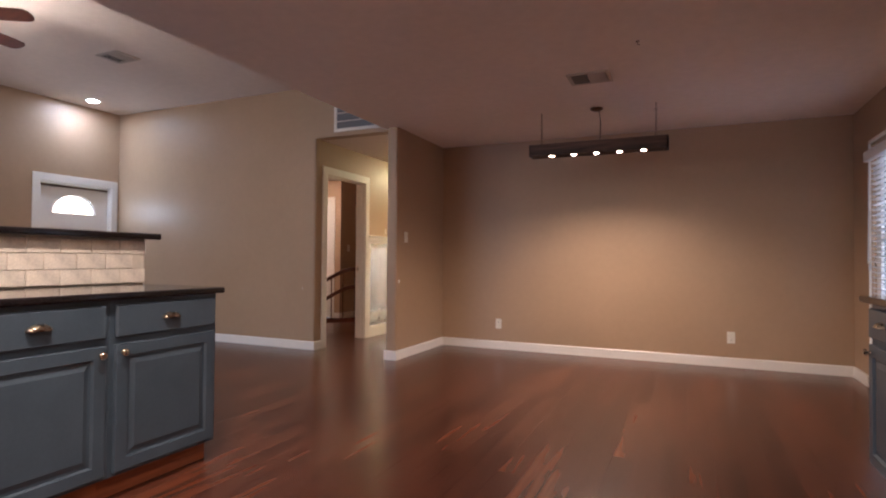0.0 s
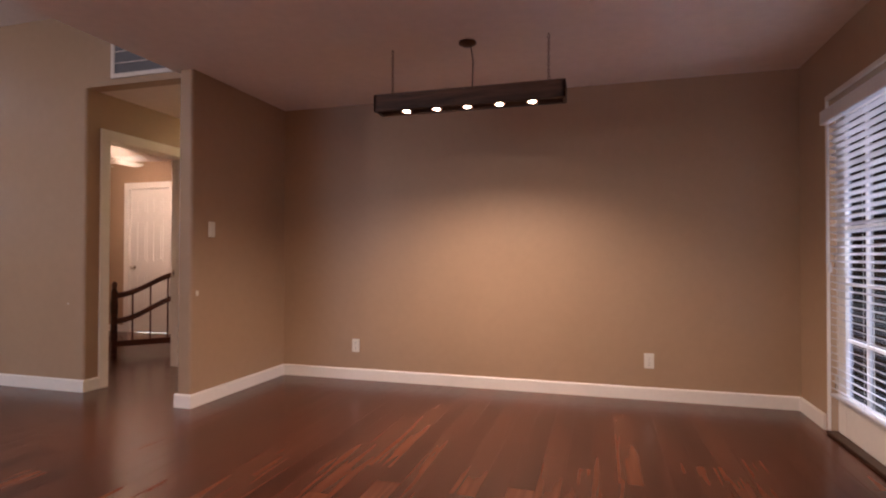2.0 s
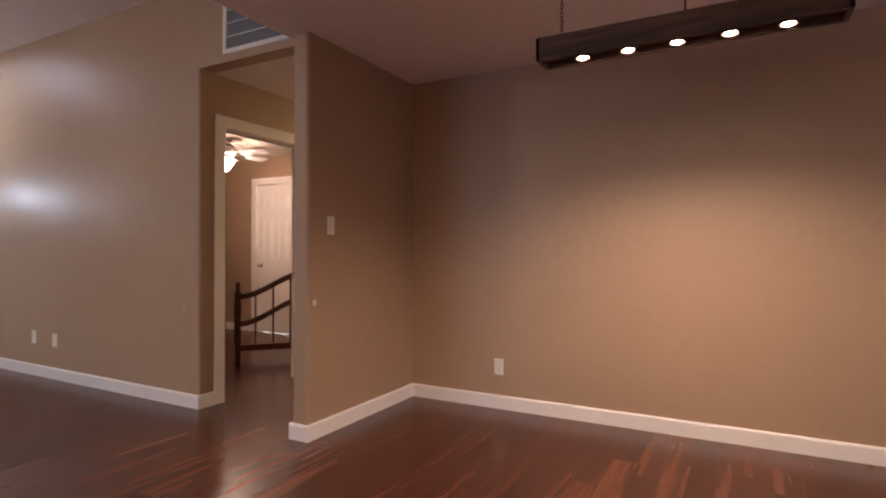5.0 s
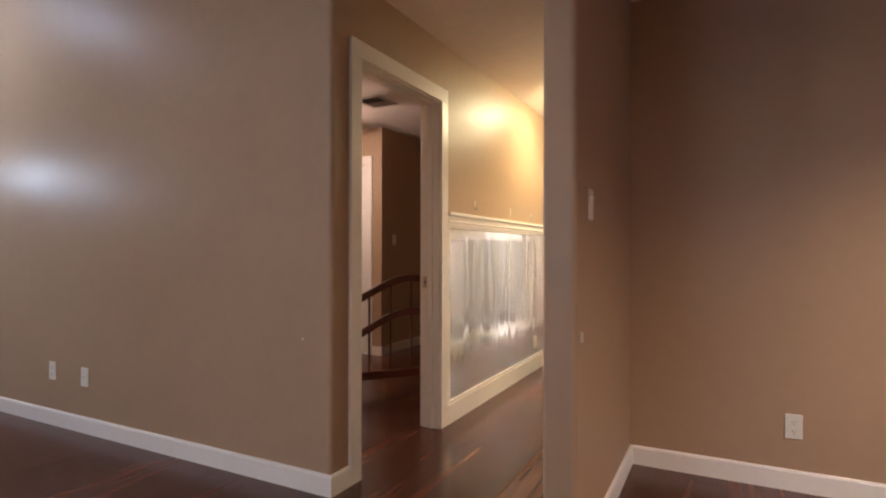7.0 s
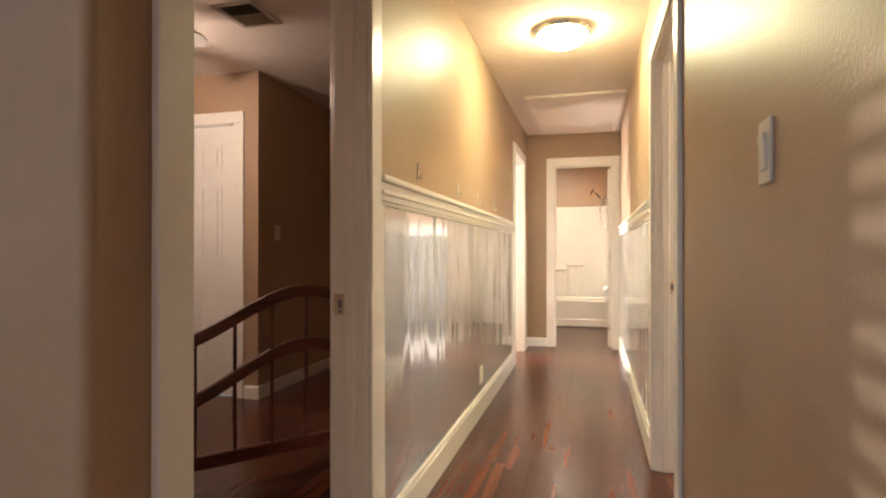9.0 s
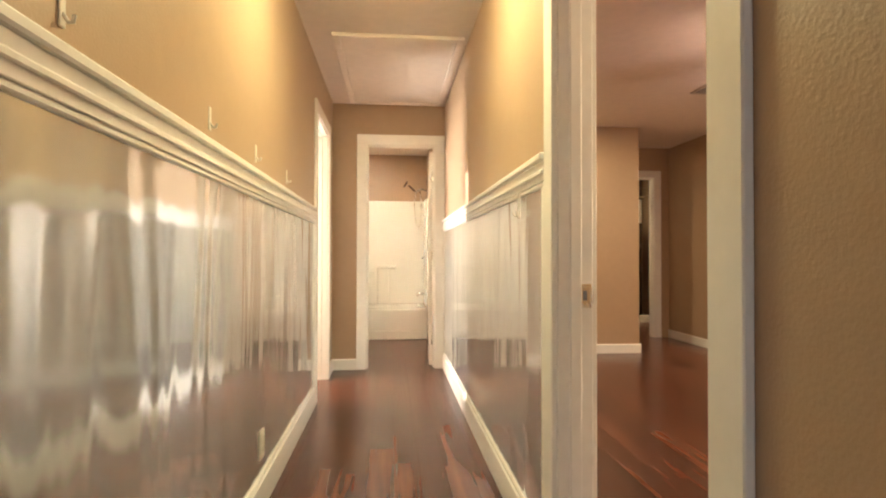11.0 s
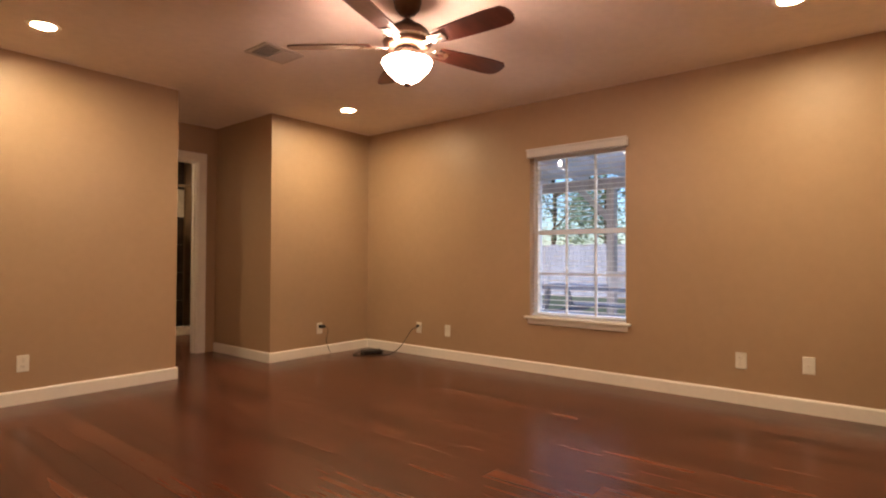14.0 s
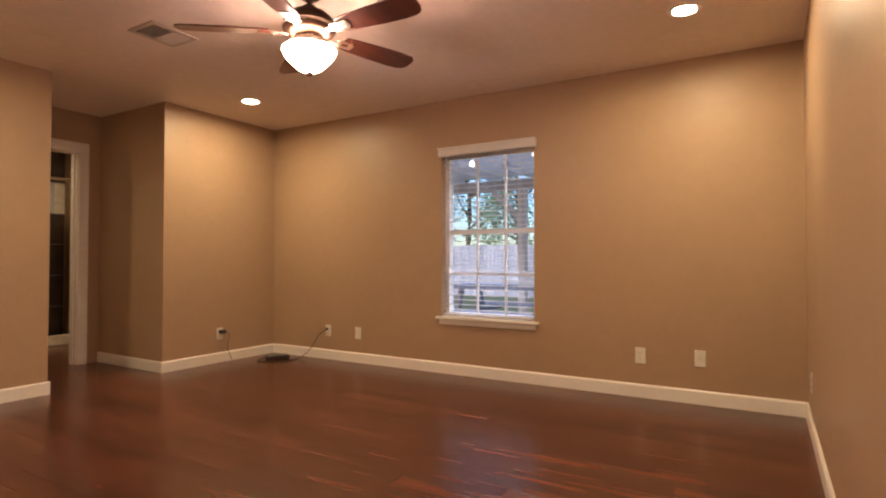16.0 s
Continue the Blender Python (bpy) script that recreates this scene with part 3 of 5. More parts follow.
def ceiling_fan(x, y, top, lit, blade_mat, metal, turn=0.0, drop=0.0, bowl_r=0.155, radius=0.68, label=""):
    base = thing("ceiling_fan", Matrix.Translation((x, y, top)), label, "ceiling fan")
    d = -drop
    part("canopy", lathe([(0.0, 0), (0.078, 0), (0.078, -0.016), (0.068, -0.052), (0.042, -0.082), (0.020, -0.090)], 28), metal, base, "", True)
    part("downrod", cyl(0.013, 0.013, 0.08 + drop, Matrix.Translation((0, 0, -0.15 + d)), 14), metal, base, "", True)
    part("motor_housing", lathe([(0.03, -0.085 + d), (0.05, -0.105 + d), (0.085, -0.122 + d), (0.118, -0.150 + d), (0.135, -0.185 + d), (0.135, -0.215 + d), (0.12, -0.235 + d), (0.09, -0.245 + d), (0.0, -0.245 + d)], 36), metal, base, "", True)
    part("band", lathe([(0.1365, -0.192 + d), (0.139, -0.197 + d), (0.139, -0.203 + d), (0.1365, -0.208 + d)], 36), NICKEL, base, "", True)
    part("switch_cup", lathe([(0.055, -0.245 + d), (0.075, -0.26 + d), (0.078, -0.285 + d), (0.06, -0.30 + d), (0.05, -0.305 + d)], 30), NICKEL, base, "brushed nickel light kit", True)
    for k in range(3):
        a = radians(120 * k + 20 + turn)
        c, s = math.cos(a), math.sin(a)
        part("bowl_arm", tube([(0.05 * c, 0.05 * s, -0.295 + d), (0.11 * c, 0.11 * s, -0.300 + d), (0.152 * c, 0.152 * s, -0.318 + d)], 0.007, 8), NICKEL, base)
    b = bowl_r
    part("glass_bowl", lathe([(b * 0.95, -0.306 + d), (b + 0.004, -0.316 + d), (b, -0.332 + d), (b * 0.90, -0.354 + d), (b * 0.70, -0.384 + d), (b * 0.48, -0.412 + d), (b * 0.27, -0.428 + d), (0.0, -0.431 + d)], 36), lit, base, "lit frosted glass bowl", True)
    part("finial", lathe([(0.0, -0.452 + d), (0.014, -0.448 + d), (0.020, -0.436 + d), (0.012, -0.428 + d), (0.026, -0.424 + d)], 18), metal, base, "", True)
    for k in range(5):
        m = pose(0, 0, -0.225 + d, 0, 0, turn + 72 * k)
        bl = bmesh.new()
        outline = [(0.20, -0.048), (0.26, -0.058), (0.42, -0.068), (0.56, -0.072), (radius - 0.03, -0.066), (radius - 0.008, -0.045), (radius, -0.015),
                   (radius, 0.02), (radius - 0.012, 0.05), (radius - 0.04, 0.068), (0.56, 0.074), (0.42, 0.070), (0.26, 0.060), (0.20, 0.050)]
        prism(outline, -0.004, 0.004, bl)
        turned(bl, m @ pose(0, 0, 0, -12, 0, 0))
        blade = part("blade", bl, blade_mat, base)
        iron = boxes([(0.10, 0.17, -0.012, 0.012, -0.014, -0.006), (0.16, 0.25, -0.035, -0.012, -0.012, -0.006), (0.16, 0.25, 0.012, 0.035, -0.012, -0.006), (0.235, 0.262, -0.035, 0.035, -0.012, -0.006)], 0.002)
        turned(iron, m @ pose(0, 0, 0, -8, 0, 0))
        part("blade_iron", iron, NICKEL, blade, "brushed nickel blade iron")
    return base


ceiling_fan(-0.755, 8.635, H, FAN_LIT, BLADEWOOD, BRONZE, -17, 0.03, 0.134, 0.665, label="five blade mahogany and bronze ceiling fan with lit glass bowl")
ceiling_fan(-4.95, 1.75, HL, LIVING_FAN_LIT, BLADEWOOD, BRONZE, 30, 0.05, label="dark wood living room ceiling fan with lit bowl")
ceiling_fan(-5.9, 6.70, H, STUDY_LIT, WHITE, WHITE, 12, -0.06, 0.10, 0.58, label="white ceiling fan with lit tulip globe in the study")


def flush_light(x, y, z):
    base = thing("flush_light", Matrix.Translation((x, y, z)), "round flush mount hall light with glowing glass dome", "ceiling light")
    part("rim", lathe([(0.165, 0), (0.17, -0.010), (0.165, -0.028), (0.150, -0.032), (0.150, 0)], 40), NICKEL, base, "brushed nickel rim", True)
    part("dome", lathe([(0.150, -0.030), (0.146, -0.045), (0.125, -0.072), (0.085, -0.092), (0.04, -0.102), (0.0, -0.104)], 40), HALL_LIT, base, "glowing frosted glass dome", True)
    part("finial", lathe([(0, -0.122), (0.010, -0.118), (0.012, -0.108), (0.004, -0.100)], 14), NICKEL, base, "", True)


flush_light(-3.445, 7.64, H)


def pendant_beam(x0, x1, y, z0, z1, depth=0.13):
    base = thing("beam_pendant", Matrix.Translation(((x0 + x1) / 2, y, z0)), "dark wooden beam pendant with five lit bulbs on chains", "pendant light")
    L, hgt = (x1 - x0) / 2, z1 - z0
    n, holes = 5, []
    for k in range(n):
        holes.append((-L + 2 * L * (0.167 + 0.1665 * k)))
    # side boards, ends, top and an underside board left open round each bulb
    rows = [(-L, L, -depth / 2, -depth / 2 + 0.02, 0, hgt), (-L, L, depth / 2 - 0.02, depth / 2, 0, hgt), (-L, -L + 0.02, -depth / 2, depth / 2, 0, hgt), (L - 0.02, L, -depth / 2, depth / 2, 0, hgt)]
    part("beam_body", boxes(rows, 0.004), BEAMWOOD, base)
    part("beam_top", box(-L + 0.02, L - 0.02, -depth / 2 + 0.02, depth / 2 - 0.02, hgt - 0.02, hgt - 0.002), BEAMWOOD, base)
    part("underside", box(-L + 0.02, L - 0.02, -depth / 2 + 0.02, depth / 2 - 0.02, 0.03, 0.04), BEAMWOOD, base)
    for hx in holes:
        cup = part("socket", lathe([(0.036, 0.030), (0.036, 0.004), (0.030, 0.004), (0.030, 0.030)], 20), BRONZE, base, "", True)
        cup.location.x = hx
        bulb = part("bulb", lathe([(0.028, 0.028), (0.027, 0.018), (0.022, 0.006), (0.013, 0.000), (0.0, -0.002)], 20), BULB_LIT, base, "glowing reflector bulb", True)
        bulb.location.x = hx
        lamp = new("bulb_light", bpy.data.lights.new("bulb_light", "SPOT"))
        lamp.data.energy, lamp.data.color, lamp.data.spot_size, lamp.data.spot_blend, lamp.data.shadow_soft_size = SPOT_WATTS * LEVEL, (1.0, 0.77, 0.54), radians(152), 0.85, 0.02
        lamp.location = ((x0 + x1) / 2 + hx, y, z0 - 0.03)
    for sx in (-L * 0.83, L * 0.83):
        bm = bmesh.new()
        zc, top = hgt, H - z0
        k = 0
        while zc < top - 0.01:
            a = 0 if k % 2 else 90
            ring = [(0.0075 * math.cos(q), 0, 0.014 * math.sin(q)) for q in [2 * math.pi * i / 8 for i in range(9)]]
            c, s = math.cos(radians(a)), math.sin(radians(a))
            tube([(sx + px * c, px * s, zc + 0.012 + pz) for px, _, pz in ring], 0.0018, 5, bm)
            zc += 0.021
            k += 1
        part("chain", bm, BRONZE, base, "fine dark chain")
    part("canopy", lathe([(0, H - z0), (0.055, H - z0), (0.055, H - z0 - 0.012), (0.03, H - z0 - 0.026), (0.0, H - z0 - 0.028)], 24), BRONZE, base, "", True)
    part("cable", tube([(0.02, 0, H - z0 - 0.02), (0.035, 0, (H - z0 + hgt) / 2 + 0.03), (0.03, 0, hgt)], 0.004, 6), BLACK, base)


pendant_beam(-1.44, -0.225, 4.83, 2.025, 2.135, 0.15)


# ---- wall plates ----
def wall_plate(kind, m, label, category="outlet", group=""):
    """A plate facing -y of its pose: a double socket, a rocker switch or a blank."""
    base = thing("wall_switch" if kind == "switch" else "wall_outlet", m, label, category, group)
    part("plate", box(-0.036, 0.036, -0.006, 0, -0.058, 0.058, bevel=0.003), PLASTIC, base)
    if kind == "socket":
        for z in (-0.021, 0.021):
            face = part("socket_face", turned(cyl(0.0165, 0.0165, 0.003, None, 18), pose(0, -0.006, z, 90, 0, 0)), PLASTIC, base)
            part("slots", boxes([(-0.0075, -0.0055, -0.0096, -0.0088, z - 0.002, z + 0.007), (0.0055, 0.0075, -0.0096, -0.0088, z - 0.001, z + 0.006), (-0.002, 0.002, -0.0096, -0.0088, z - 0.010, z - 0.006)]), DARK, face)
    elif kind == "switch":
        part("rocker", turned(box(-0.016, 0.016, -0.004, 0.002, -0.033, 0.033, bevel=0.0015), pose(0, -0.007, 0, 4, 0, 0)), PLASTIC, base)
    else:
        part("jack", turned(cyl(0.006, 0.006, 0.008, None, 12), pose(0, -0.006, 0, 90, 0, 0)), NICKEL, base)
    return base


SO = "white duplex socket on a tan wall above the baseboard"
first = wall_plate("socket", pose(-2.12, DY, 0.30), SO, "outlet", "wall sockets")
for x, y, z, rz in ((0.32, DY, 0.296, 0), (-6.25, HALL_Y, 0.345, 0), (HX0 + 0.004, 7.89, 0.265, 90), (EAST_BED, 7.417, 0.306, -90), (EAST_BED, 10.47, 0.29, -90),
                    (0.714, BN, 0.282, 0), (-1.84, BN - 0.01, 0.28, 0), (0.98, BS, 0.30, 180)):
    copy_thing(first, pose(x, y, z, 0, 0, rz))
wall_plate("jack", pose(-5.90, HALL_Y, 0.34), "white cable jack plate beside a socket", "outlet")
wall_plate("jack", pose(EAST_BED, 7.017, 0.319, 0, 0, -90), "white cable jack plate with centre screw post", "outlet")
wall_plate("jack", pose(EAST_BED, 10.08, 0.288, 0, 0, -90), "small white phone jack plate", "outlet")
sw = wall_plate("switch", pose(DX, 4.965, 1.29, 0, 0, 90), "white rocker light switch on a tan wall", "light switch", "light switches")
copy_thing(sw, pose(HX1, 5.34, 1.275, 0, 0, -90))
copy_thing(sw, pose(-5.66, 8.05, 1.24, 0, 0, 90))


# ---- ceiling vents ----
def ceiling_vent(m, label):
    base = thing("ceiling_vent", m, label, "air vent", "ceiling vents")
    w, d = 0.155, 0.13
    part("backing", box(-w + 0.03, w - 0.03, -d + 0.03, d - 0.03, -0.003, -0.001), DARK, base)
    part("frame", boxes([(-w, w, -d, -d + 0.03, -0.010, 0), (-w, w, d - 0.03, d, -0.010, 0), (-w, -w + 0.03, -d + 0.03, d - 0.03, -0.010, 0), (w - 0.03, w, -d + 0.03, d - 0.03, -0.010, 0)], 0.002), VENT, base)
    data = None
    for k in range(9):
        y = -d + 0.042 + k * (2 * d - 0.084) / 8
        if data is None:
            ob = part("slat", turned(box(-w + 0.03, -0.004, -0.008, 0.008, -0.0008, 0.0008), pose(0, 0, 0, 38, 0, 0)), VENT, base)
            data = ob.data
        else:
            ob = new("slat", data)
            ob.parent = base
        ob.location = (0, y, -0.009)
        ob2 = new("slat", data)
        ob2.parent, ob2.location, ob2.rotation_euler = base, (0, y, -0.009), (0, 0, math.pi)
    part("divider", box(-0.005, 0.005, -d + 0.03, d - 0.03, -0.012, -0.004), VENT, base)
    return base


vent = ceiling_vent(Matrix.Translation((-0.755, 3.95, H)), "white louvred ceiling air vent")
for m in (pose(-0.77, 9.88, H), pose(-5.27, 3.37, HL), pose(-5.15, 6.94, H, 0, 0, 90), pose(-3.36, 12.2, H)):
    copy_thing(vent, m)

hook = thing("ceiling_hook", Matrix.Translation((-0.366, 3.37, H)), "small dark metal hook screwed into the ceiling", "hook")
part("plate", lathe([(0, 0), (0.012, 0), (0.012, -0.003), (0, -0.004)], 14), BRONZE, hook)
part("stem", tube([(0, 0, -0.003), (0, 0, -0.018), (0.006, 0, -0.026), (0.012, 0, -0.020)], 0.0022, 6), BRONZE, hook)

grille = thing("return_grille", Matrix.Translation((-3.365, HALL_Y, 2.49)), "white louvred return air grille high on the wall", "air vent")
part("backing", box(-0.35, 0.35, -0.004, -0.001, 0.03, 0.48), GREYVOID, grille)
part("frame", boxes([(-0.38, 0.38, -0.016, 0, 0, 0.035), (-0.38, 0.38, -0.016, 0, 0.465, 0.50), (-0.38, -0.345, -0.016, 0, 0.035, 0.465), (0.345, 0.38, -0.016, 0, 0.035, 0.465)], 0.003), WHITE, grille)
for k in range(4):
    part("louvre", turned(box(-0.345, 0.345, -0.011, 0.011, -0.004, 0.004, bevel=0.001), pose(0, -0.012, 0.115 + 0.092 * k, 25, 0, 0)), WHITE, grille)

# ---- hall ----
hatch = thing("attic_hatch", Matrix.Translation((-3.42, 9.795, H)), "beige painted attic hatch panel with flat trim", "hatch")
part("panel", box(-0.385, 0.385, -0.745, 0.745, -0.010, -0.001, bevel=0.003), CEIL, hatch)
for r in ((-0.42, -0.372, -0.775, 0.775, -0.022, 0), (0.372, 0.42, -0.775, 0.775, -0.022, 0), (-0.372, 0.372, -0.775, -0.727, -0.022, 0), (-0.372, 0.372, 0.727, 0.775, -0.022, 0)):
    part("trim", box(*r, bevel=0.003), CEIL, hatch)


def wainscot(name, x, s, y0, y1, stiles):
    """Sheet metal wainscot on the hall wall at x, facing s, with chair rail, base and end stiles."""
    base = thing(name, Matrix.Translation((x, (y0 + y1) / 2, 0)), "galvanised sheet metal wainscot with white chair rail and base", "wainscot", "", "structure")
    h = (y1 - y0) / 2
    def put(nm, t0, t1, a, b, lo, hi, m, bev=0.002):
        q0, q1 = sorted((s * t0, s * t1))
        return part(nm, box(q0, q1, a, b, lo, hi, bevel=bev), m, base)
    bm = bmesh.new()
    n = 60
    rng_w = random.Random(3)
    ph = [rng_w.random() * 6 for _ in range(4)]
    cols = []
    for i in range(n + 1):
        y = -h + 2 * h * i / n
        col = []
        for k in range(13):
            z = 0.11 + (1.295 - 0.11) * k / 12
            wv = 0.0013 * math.sin(y * 9 + ph[0] + 0.8 * z) + 0.0009 * math.sin(y * 23 + ph[1] + z) + 0.0010 * math.sin(z * 5 + ph[2] + y * 3)
            col.append(bm.verts.new((s * (0.0035 + wv * math.sin(math.pi * k / 12)), y, z)))
        cols.append(col)
    for a, b in zip(cols, cols[1:]):
        for k in range(12):
            bm.faces.new((a[k], b[k], b[k + 1], a[k + 1]))
    part("sheet", bm, SHEET, base, "wavy galvanised sheet metal panel", True)
    put("chair_rail", 0, 0.016, -h, h, 1.278, 1.345, WHITE)
    put("rail_cap", 0, 0.030, -h, h, 1.345, 1.370, WHITE, 0.005)
    put("rail_bead", 0.016, 0.024, -h, h, 1.300, 1.316, WHITE, 0.0035)
    put("rail_foot", 0, 0.012, -h, h, 1.262, 1.278, WHITE, 0.004)
    put("base_board", 0, 0.018, -h, h, 0, 0.125, WHITE)
    put("base_cap", 0, 0.012, -h, h, 0.125, 0.150, WHITE, 0.005)
    for y in stiles:
        put("stile", 0, 0.012, y - (y0 + y1) / 2 - 0.02, y - (y0 + y1) / 2 + 0.02, 0.15, 1.262, WHITE)


wainscot("wainscot_west", HX0, 1, 6.052, 9.434, (6.074, 9.412))
wainscot("wainscot_east", HX1, -1, 7.268, END_Y - 0.002, (7.29, END_Y - 0.022))

wh = thing("adhesive_hook", pose(HX0, 6.505, 1.44, 0, 0, 90), "small white adhesive hook on a tan wall", "hook", "adhesive hooks")
part("pad", box(-0.009, 0.009, -0.004, 0, -0.035, 0.035, bevel=0.0018), PLASTIC, wh)
part("hook_arm", tube([(0, -0.003, -0.012), (0, -0.012, -0.026), (0, -0.020, -0.026), (0, -0.022, -0.014)], 0.0035, 7), PLASTIC, wh)
for y in (7.23, 7.78, 8.42):
    copy_thing(wh, pose(HX0, y, 1.44, 0, 0, 90))
dh = thing("double_coat_hook", pose(HX1 - 0.012, 7.60, 1.225, 0, 0, -90), "white double coat hook below the chair rail", "hook")
part("strip", box(-0.011, 0.011, -0.006, 0, -0.045, 0.06, bevel=0.002), WHITE, dh)
for s in (-1, 1):
    part("prong", tube([(0, -0.005, -0.03), (s * 0.014, -0.012, -0.036), (s * 0.026, -0.018, -0.030), (s * 0.030, -0.020, -0.014)], 0.004, 7), NICKEL, dh)
clip = thing("corner_clip", Matrix.Translation((DX, 4.815, 0.82)), "tiny white plastic clip stuck near the wall corner", "clip")
part("pad", box(0, 0.008, -0.012, 0.012, -0.018, 0.018, bevel=0.002), PLASTIC, clip)

an = thing("wall_anchor", pose(-4.167, HALL_Y, 0.704), "tiny white plastic anchor in a tan painted wall", "wall anchor")
part("collar", turned(cyl(0.006, 0.005, 0.003, None, 12), pose(0, 0, 0, 90, 0, 0)), PLASTIC, an)
part("screw", turned(cyl(0.0025, 0.0025, 0.004, None, 8), pose(0, 0, 0, 90, 0, 0)), NICKEL, an)
chime = thing("door_chime", pose(HX1, 5.42, 1.69, 0, 0, -90), "white plastic door chime box on the wall", "door chime")
part("cover", box(-0.115, 0.115, -0.058, 0, 0, 0.26, bevel=0.008), PLASTIC, chime)
for k in range(6):
    part("grille_slot", box(-0.118, -0.1145, -0.048, -0.012, 0.06 + 0.022 * k, 0.068 + 0.022 * k), GREYVOID, chime)


# ---- panel doors ----
def panel_slab(bm_rows, w, h, t=0.035):
    """A six panel door leaf standing on z=0, its hinge edge at x=0, facing -y."""
    bm = bmesh.new()
    bx(bm, 0, w, 0, t, 0, h)
    for x0, x1, z0, z1 in bm_rows:
        for y0, y1 in ((-0.004, 0.0), (t, t + 0.004)):
            bx(bm, x0, x1, y0, y1, z0, z0 + 0.014)
            bx(bm, x0, x1, y0, y1, z1 - 0.014, z1)
            bx(bm, x0, x0 + 0.014, y0, y1, z0 + 0.014, z1 - 0.014)
            bx(bm, x1 - 0.014, x1, y0, y1, z0 + 0.014, z1 - 0.014)
            bx(bm, x0 + 0.04, x1 - 0.04, y0, y1, z0 + 0.04, z1 - 0.04)
    return bm


def six(w):
    c, m = 0.11, 0.05
    a, b = (c, w / 2 - m), (w / 2 + m, w - c)
    return [(x0, x1, z0, z1) for x0, x1 in (a, b) for z0, z1 in ((0.22, 0.82), (1.0, 1.58), (1.70, 1.90))]


def knob(parent, x, y, z, s):
    part("door_knob", turned(lathe([(0.0, 0), (0.030, 0), (0.030, 0.006), (0.011, 0.010), (0.010, 0.030), (0.022, 0.040), (0.028, 0.052), (0.022, 0.064), (0.0, 0.068)], 18), pose(x, y, z, 90 * s, 0, 0)), NICKEL, parent, "brushed nickel knob", True)


closet = bpy.data.objects["door_study_closet"]
leaf = part("door_leaf", turned(panel_slab(six(0.684), 0.684, 2.04), pose(-6.557, 7.815, 0.006)), WHITE, closet, "white six panel door leaf")
knob(leaf, -6.49, 7.815, 0.93, 1)
bath = bpy.data.objects["door_bath"]
leaf = part("door_leaf", turned(panel_slab(six(0.60), 0.60, 2.03), pose(-3.068, 10.775, 0.006, 0, 0, 87)), WHITE, bath, "white panel door standing open")
part("hinge", boxes([(-3.085, -3.062, 10.752, 10.776, z, z + 0.09) for z in (0.2, 1.0, 1.75)], 0.002), NICKEL, bath)
rec = bpy.data.objects["door_recess"]
leaf = part("door_leaf", turned(panel_slab(six(0.65), 0.65, 2.03), pose(-0.735, 12.47, 0.006, 0, 0, 96)), WHITE, rec, "white panel door standing open")
side = bpy.data.objects["door_side_room"]
leaf = part("door_leaf", turned(panel_slab(six(0.70), 0.70, 2.03), pose(-4.19, 10.235, 0.006, 0, 0, 172)), WHITE, side, "white panel door folded back into the room")

# front door with a half round light
front = bpy.data.objects["door_front"]
FY, FZ, FR, FH = 4.33, 1.615, 0.275, 0.235
arc = [(FR * math.cos(radians(a)), FH * math.sin(radians(a))) for a in range(0, 181, 12)]
bm = bmesh.new()
ring_in, ring_out = [], []
xs0, xs1 = LIVX - 0.10, LIVX - 0.055
outer = [(0.449, 0.0), (0.449, 0.16), (0.449, 0.372), (0.30, 0.372), (0.16, 0.372), (0.0, 0.372), (-0.16, 0.372), (-0.30, 0.372), (-0.449, 0.372), (-0.449, 0.16), (-0.449, 0.0)]
inner = [arc[round(i * (len(arc) - 1) / 10)] for i in range(11)]
for xx in (xs0, xs1):
    ring_in.append([bm.verts.new((xx, FY + a, FZ + b)) for a, b in inner])
    ring_out.append([bm.verts.new((xx, FY + a, FZ + b)) for a, b in outer])
for k in range(10):
    for s in (0, 1):
        bm.faces.new((ring_in[s][k], ring_in[s][k + 1], ring_out[s][k + 1], ring_out[s][k]))
    bm.faces.new((ring_in[0][k], ring_in[0][k + 1], ring_in[1][k + 1], ring_in[1][k]))
bx(bm, xs0, xs1, FY - 0.449, FY + 0.449, 0.006, FZ)
leaf = part("door_leaf", bm, WHITE, front, "white painted front door leaf")
for y0, y1 in ((3.98, 4.28), (4.38, 4.68)):
    for z0, z1 in ((0.2, 0.75), (0.9, 1.45)):
        part("door_panel", boxes([(xs1, xs1 + 0.006, y0, y1, z0, z0 + 0.02), (xs1, xs1 + 0.006, y0, y1, z1 - 0.02, z1), (xs1, xs1 + 0.006, y0, y0 + 0.02, z0 + 0.02, z1 - 0.02), (xs1, xs1 + 0.006, y1 - 0.02, y1, z0 + 0.02, z1 - 0.02)]), WHITE, leaf)
bm = bmesh.new()
va = [bm.verts.new((LIVX - 0.078, FY + a, FZ + b)) for a, b in arc]
bm.faces.new(va)
pane = part("fanlight_pane", bm, FROST, leaf, "half round obscure glass glowing with daylight")
pane.visible_shadow = False
for a in (45, 90, 135):
    part("fanlight_bar", tube([(LIVX - 0.052, FY, FZ + 0.01), (LIVX - 0.052, FY + FR * math.cos(radians(a)), FZ + FH * math.sin(radians(a)))], 0.006, 6), WHITE, leaf)
part("fanlight_rim", tube([(LIVX - 0.052, FY + (FR + 0.008) * math.cos(radians(a)), FZ + (FH + 0.008) * math.sin(radians(a))) for a in range(0, 181, 10)], 0.012, 8), WHITE, leaf)
part("door_sweep", box(LIVX - 0.054, LIVX - 0.03, 3.9, 4.76, 1.945, 1.965), BRONZE, front, "dark closer bar at the head")


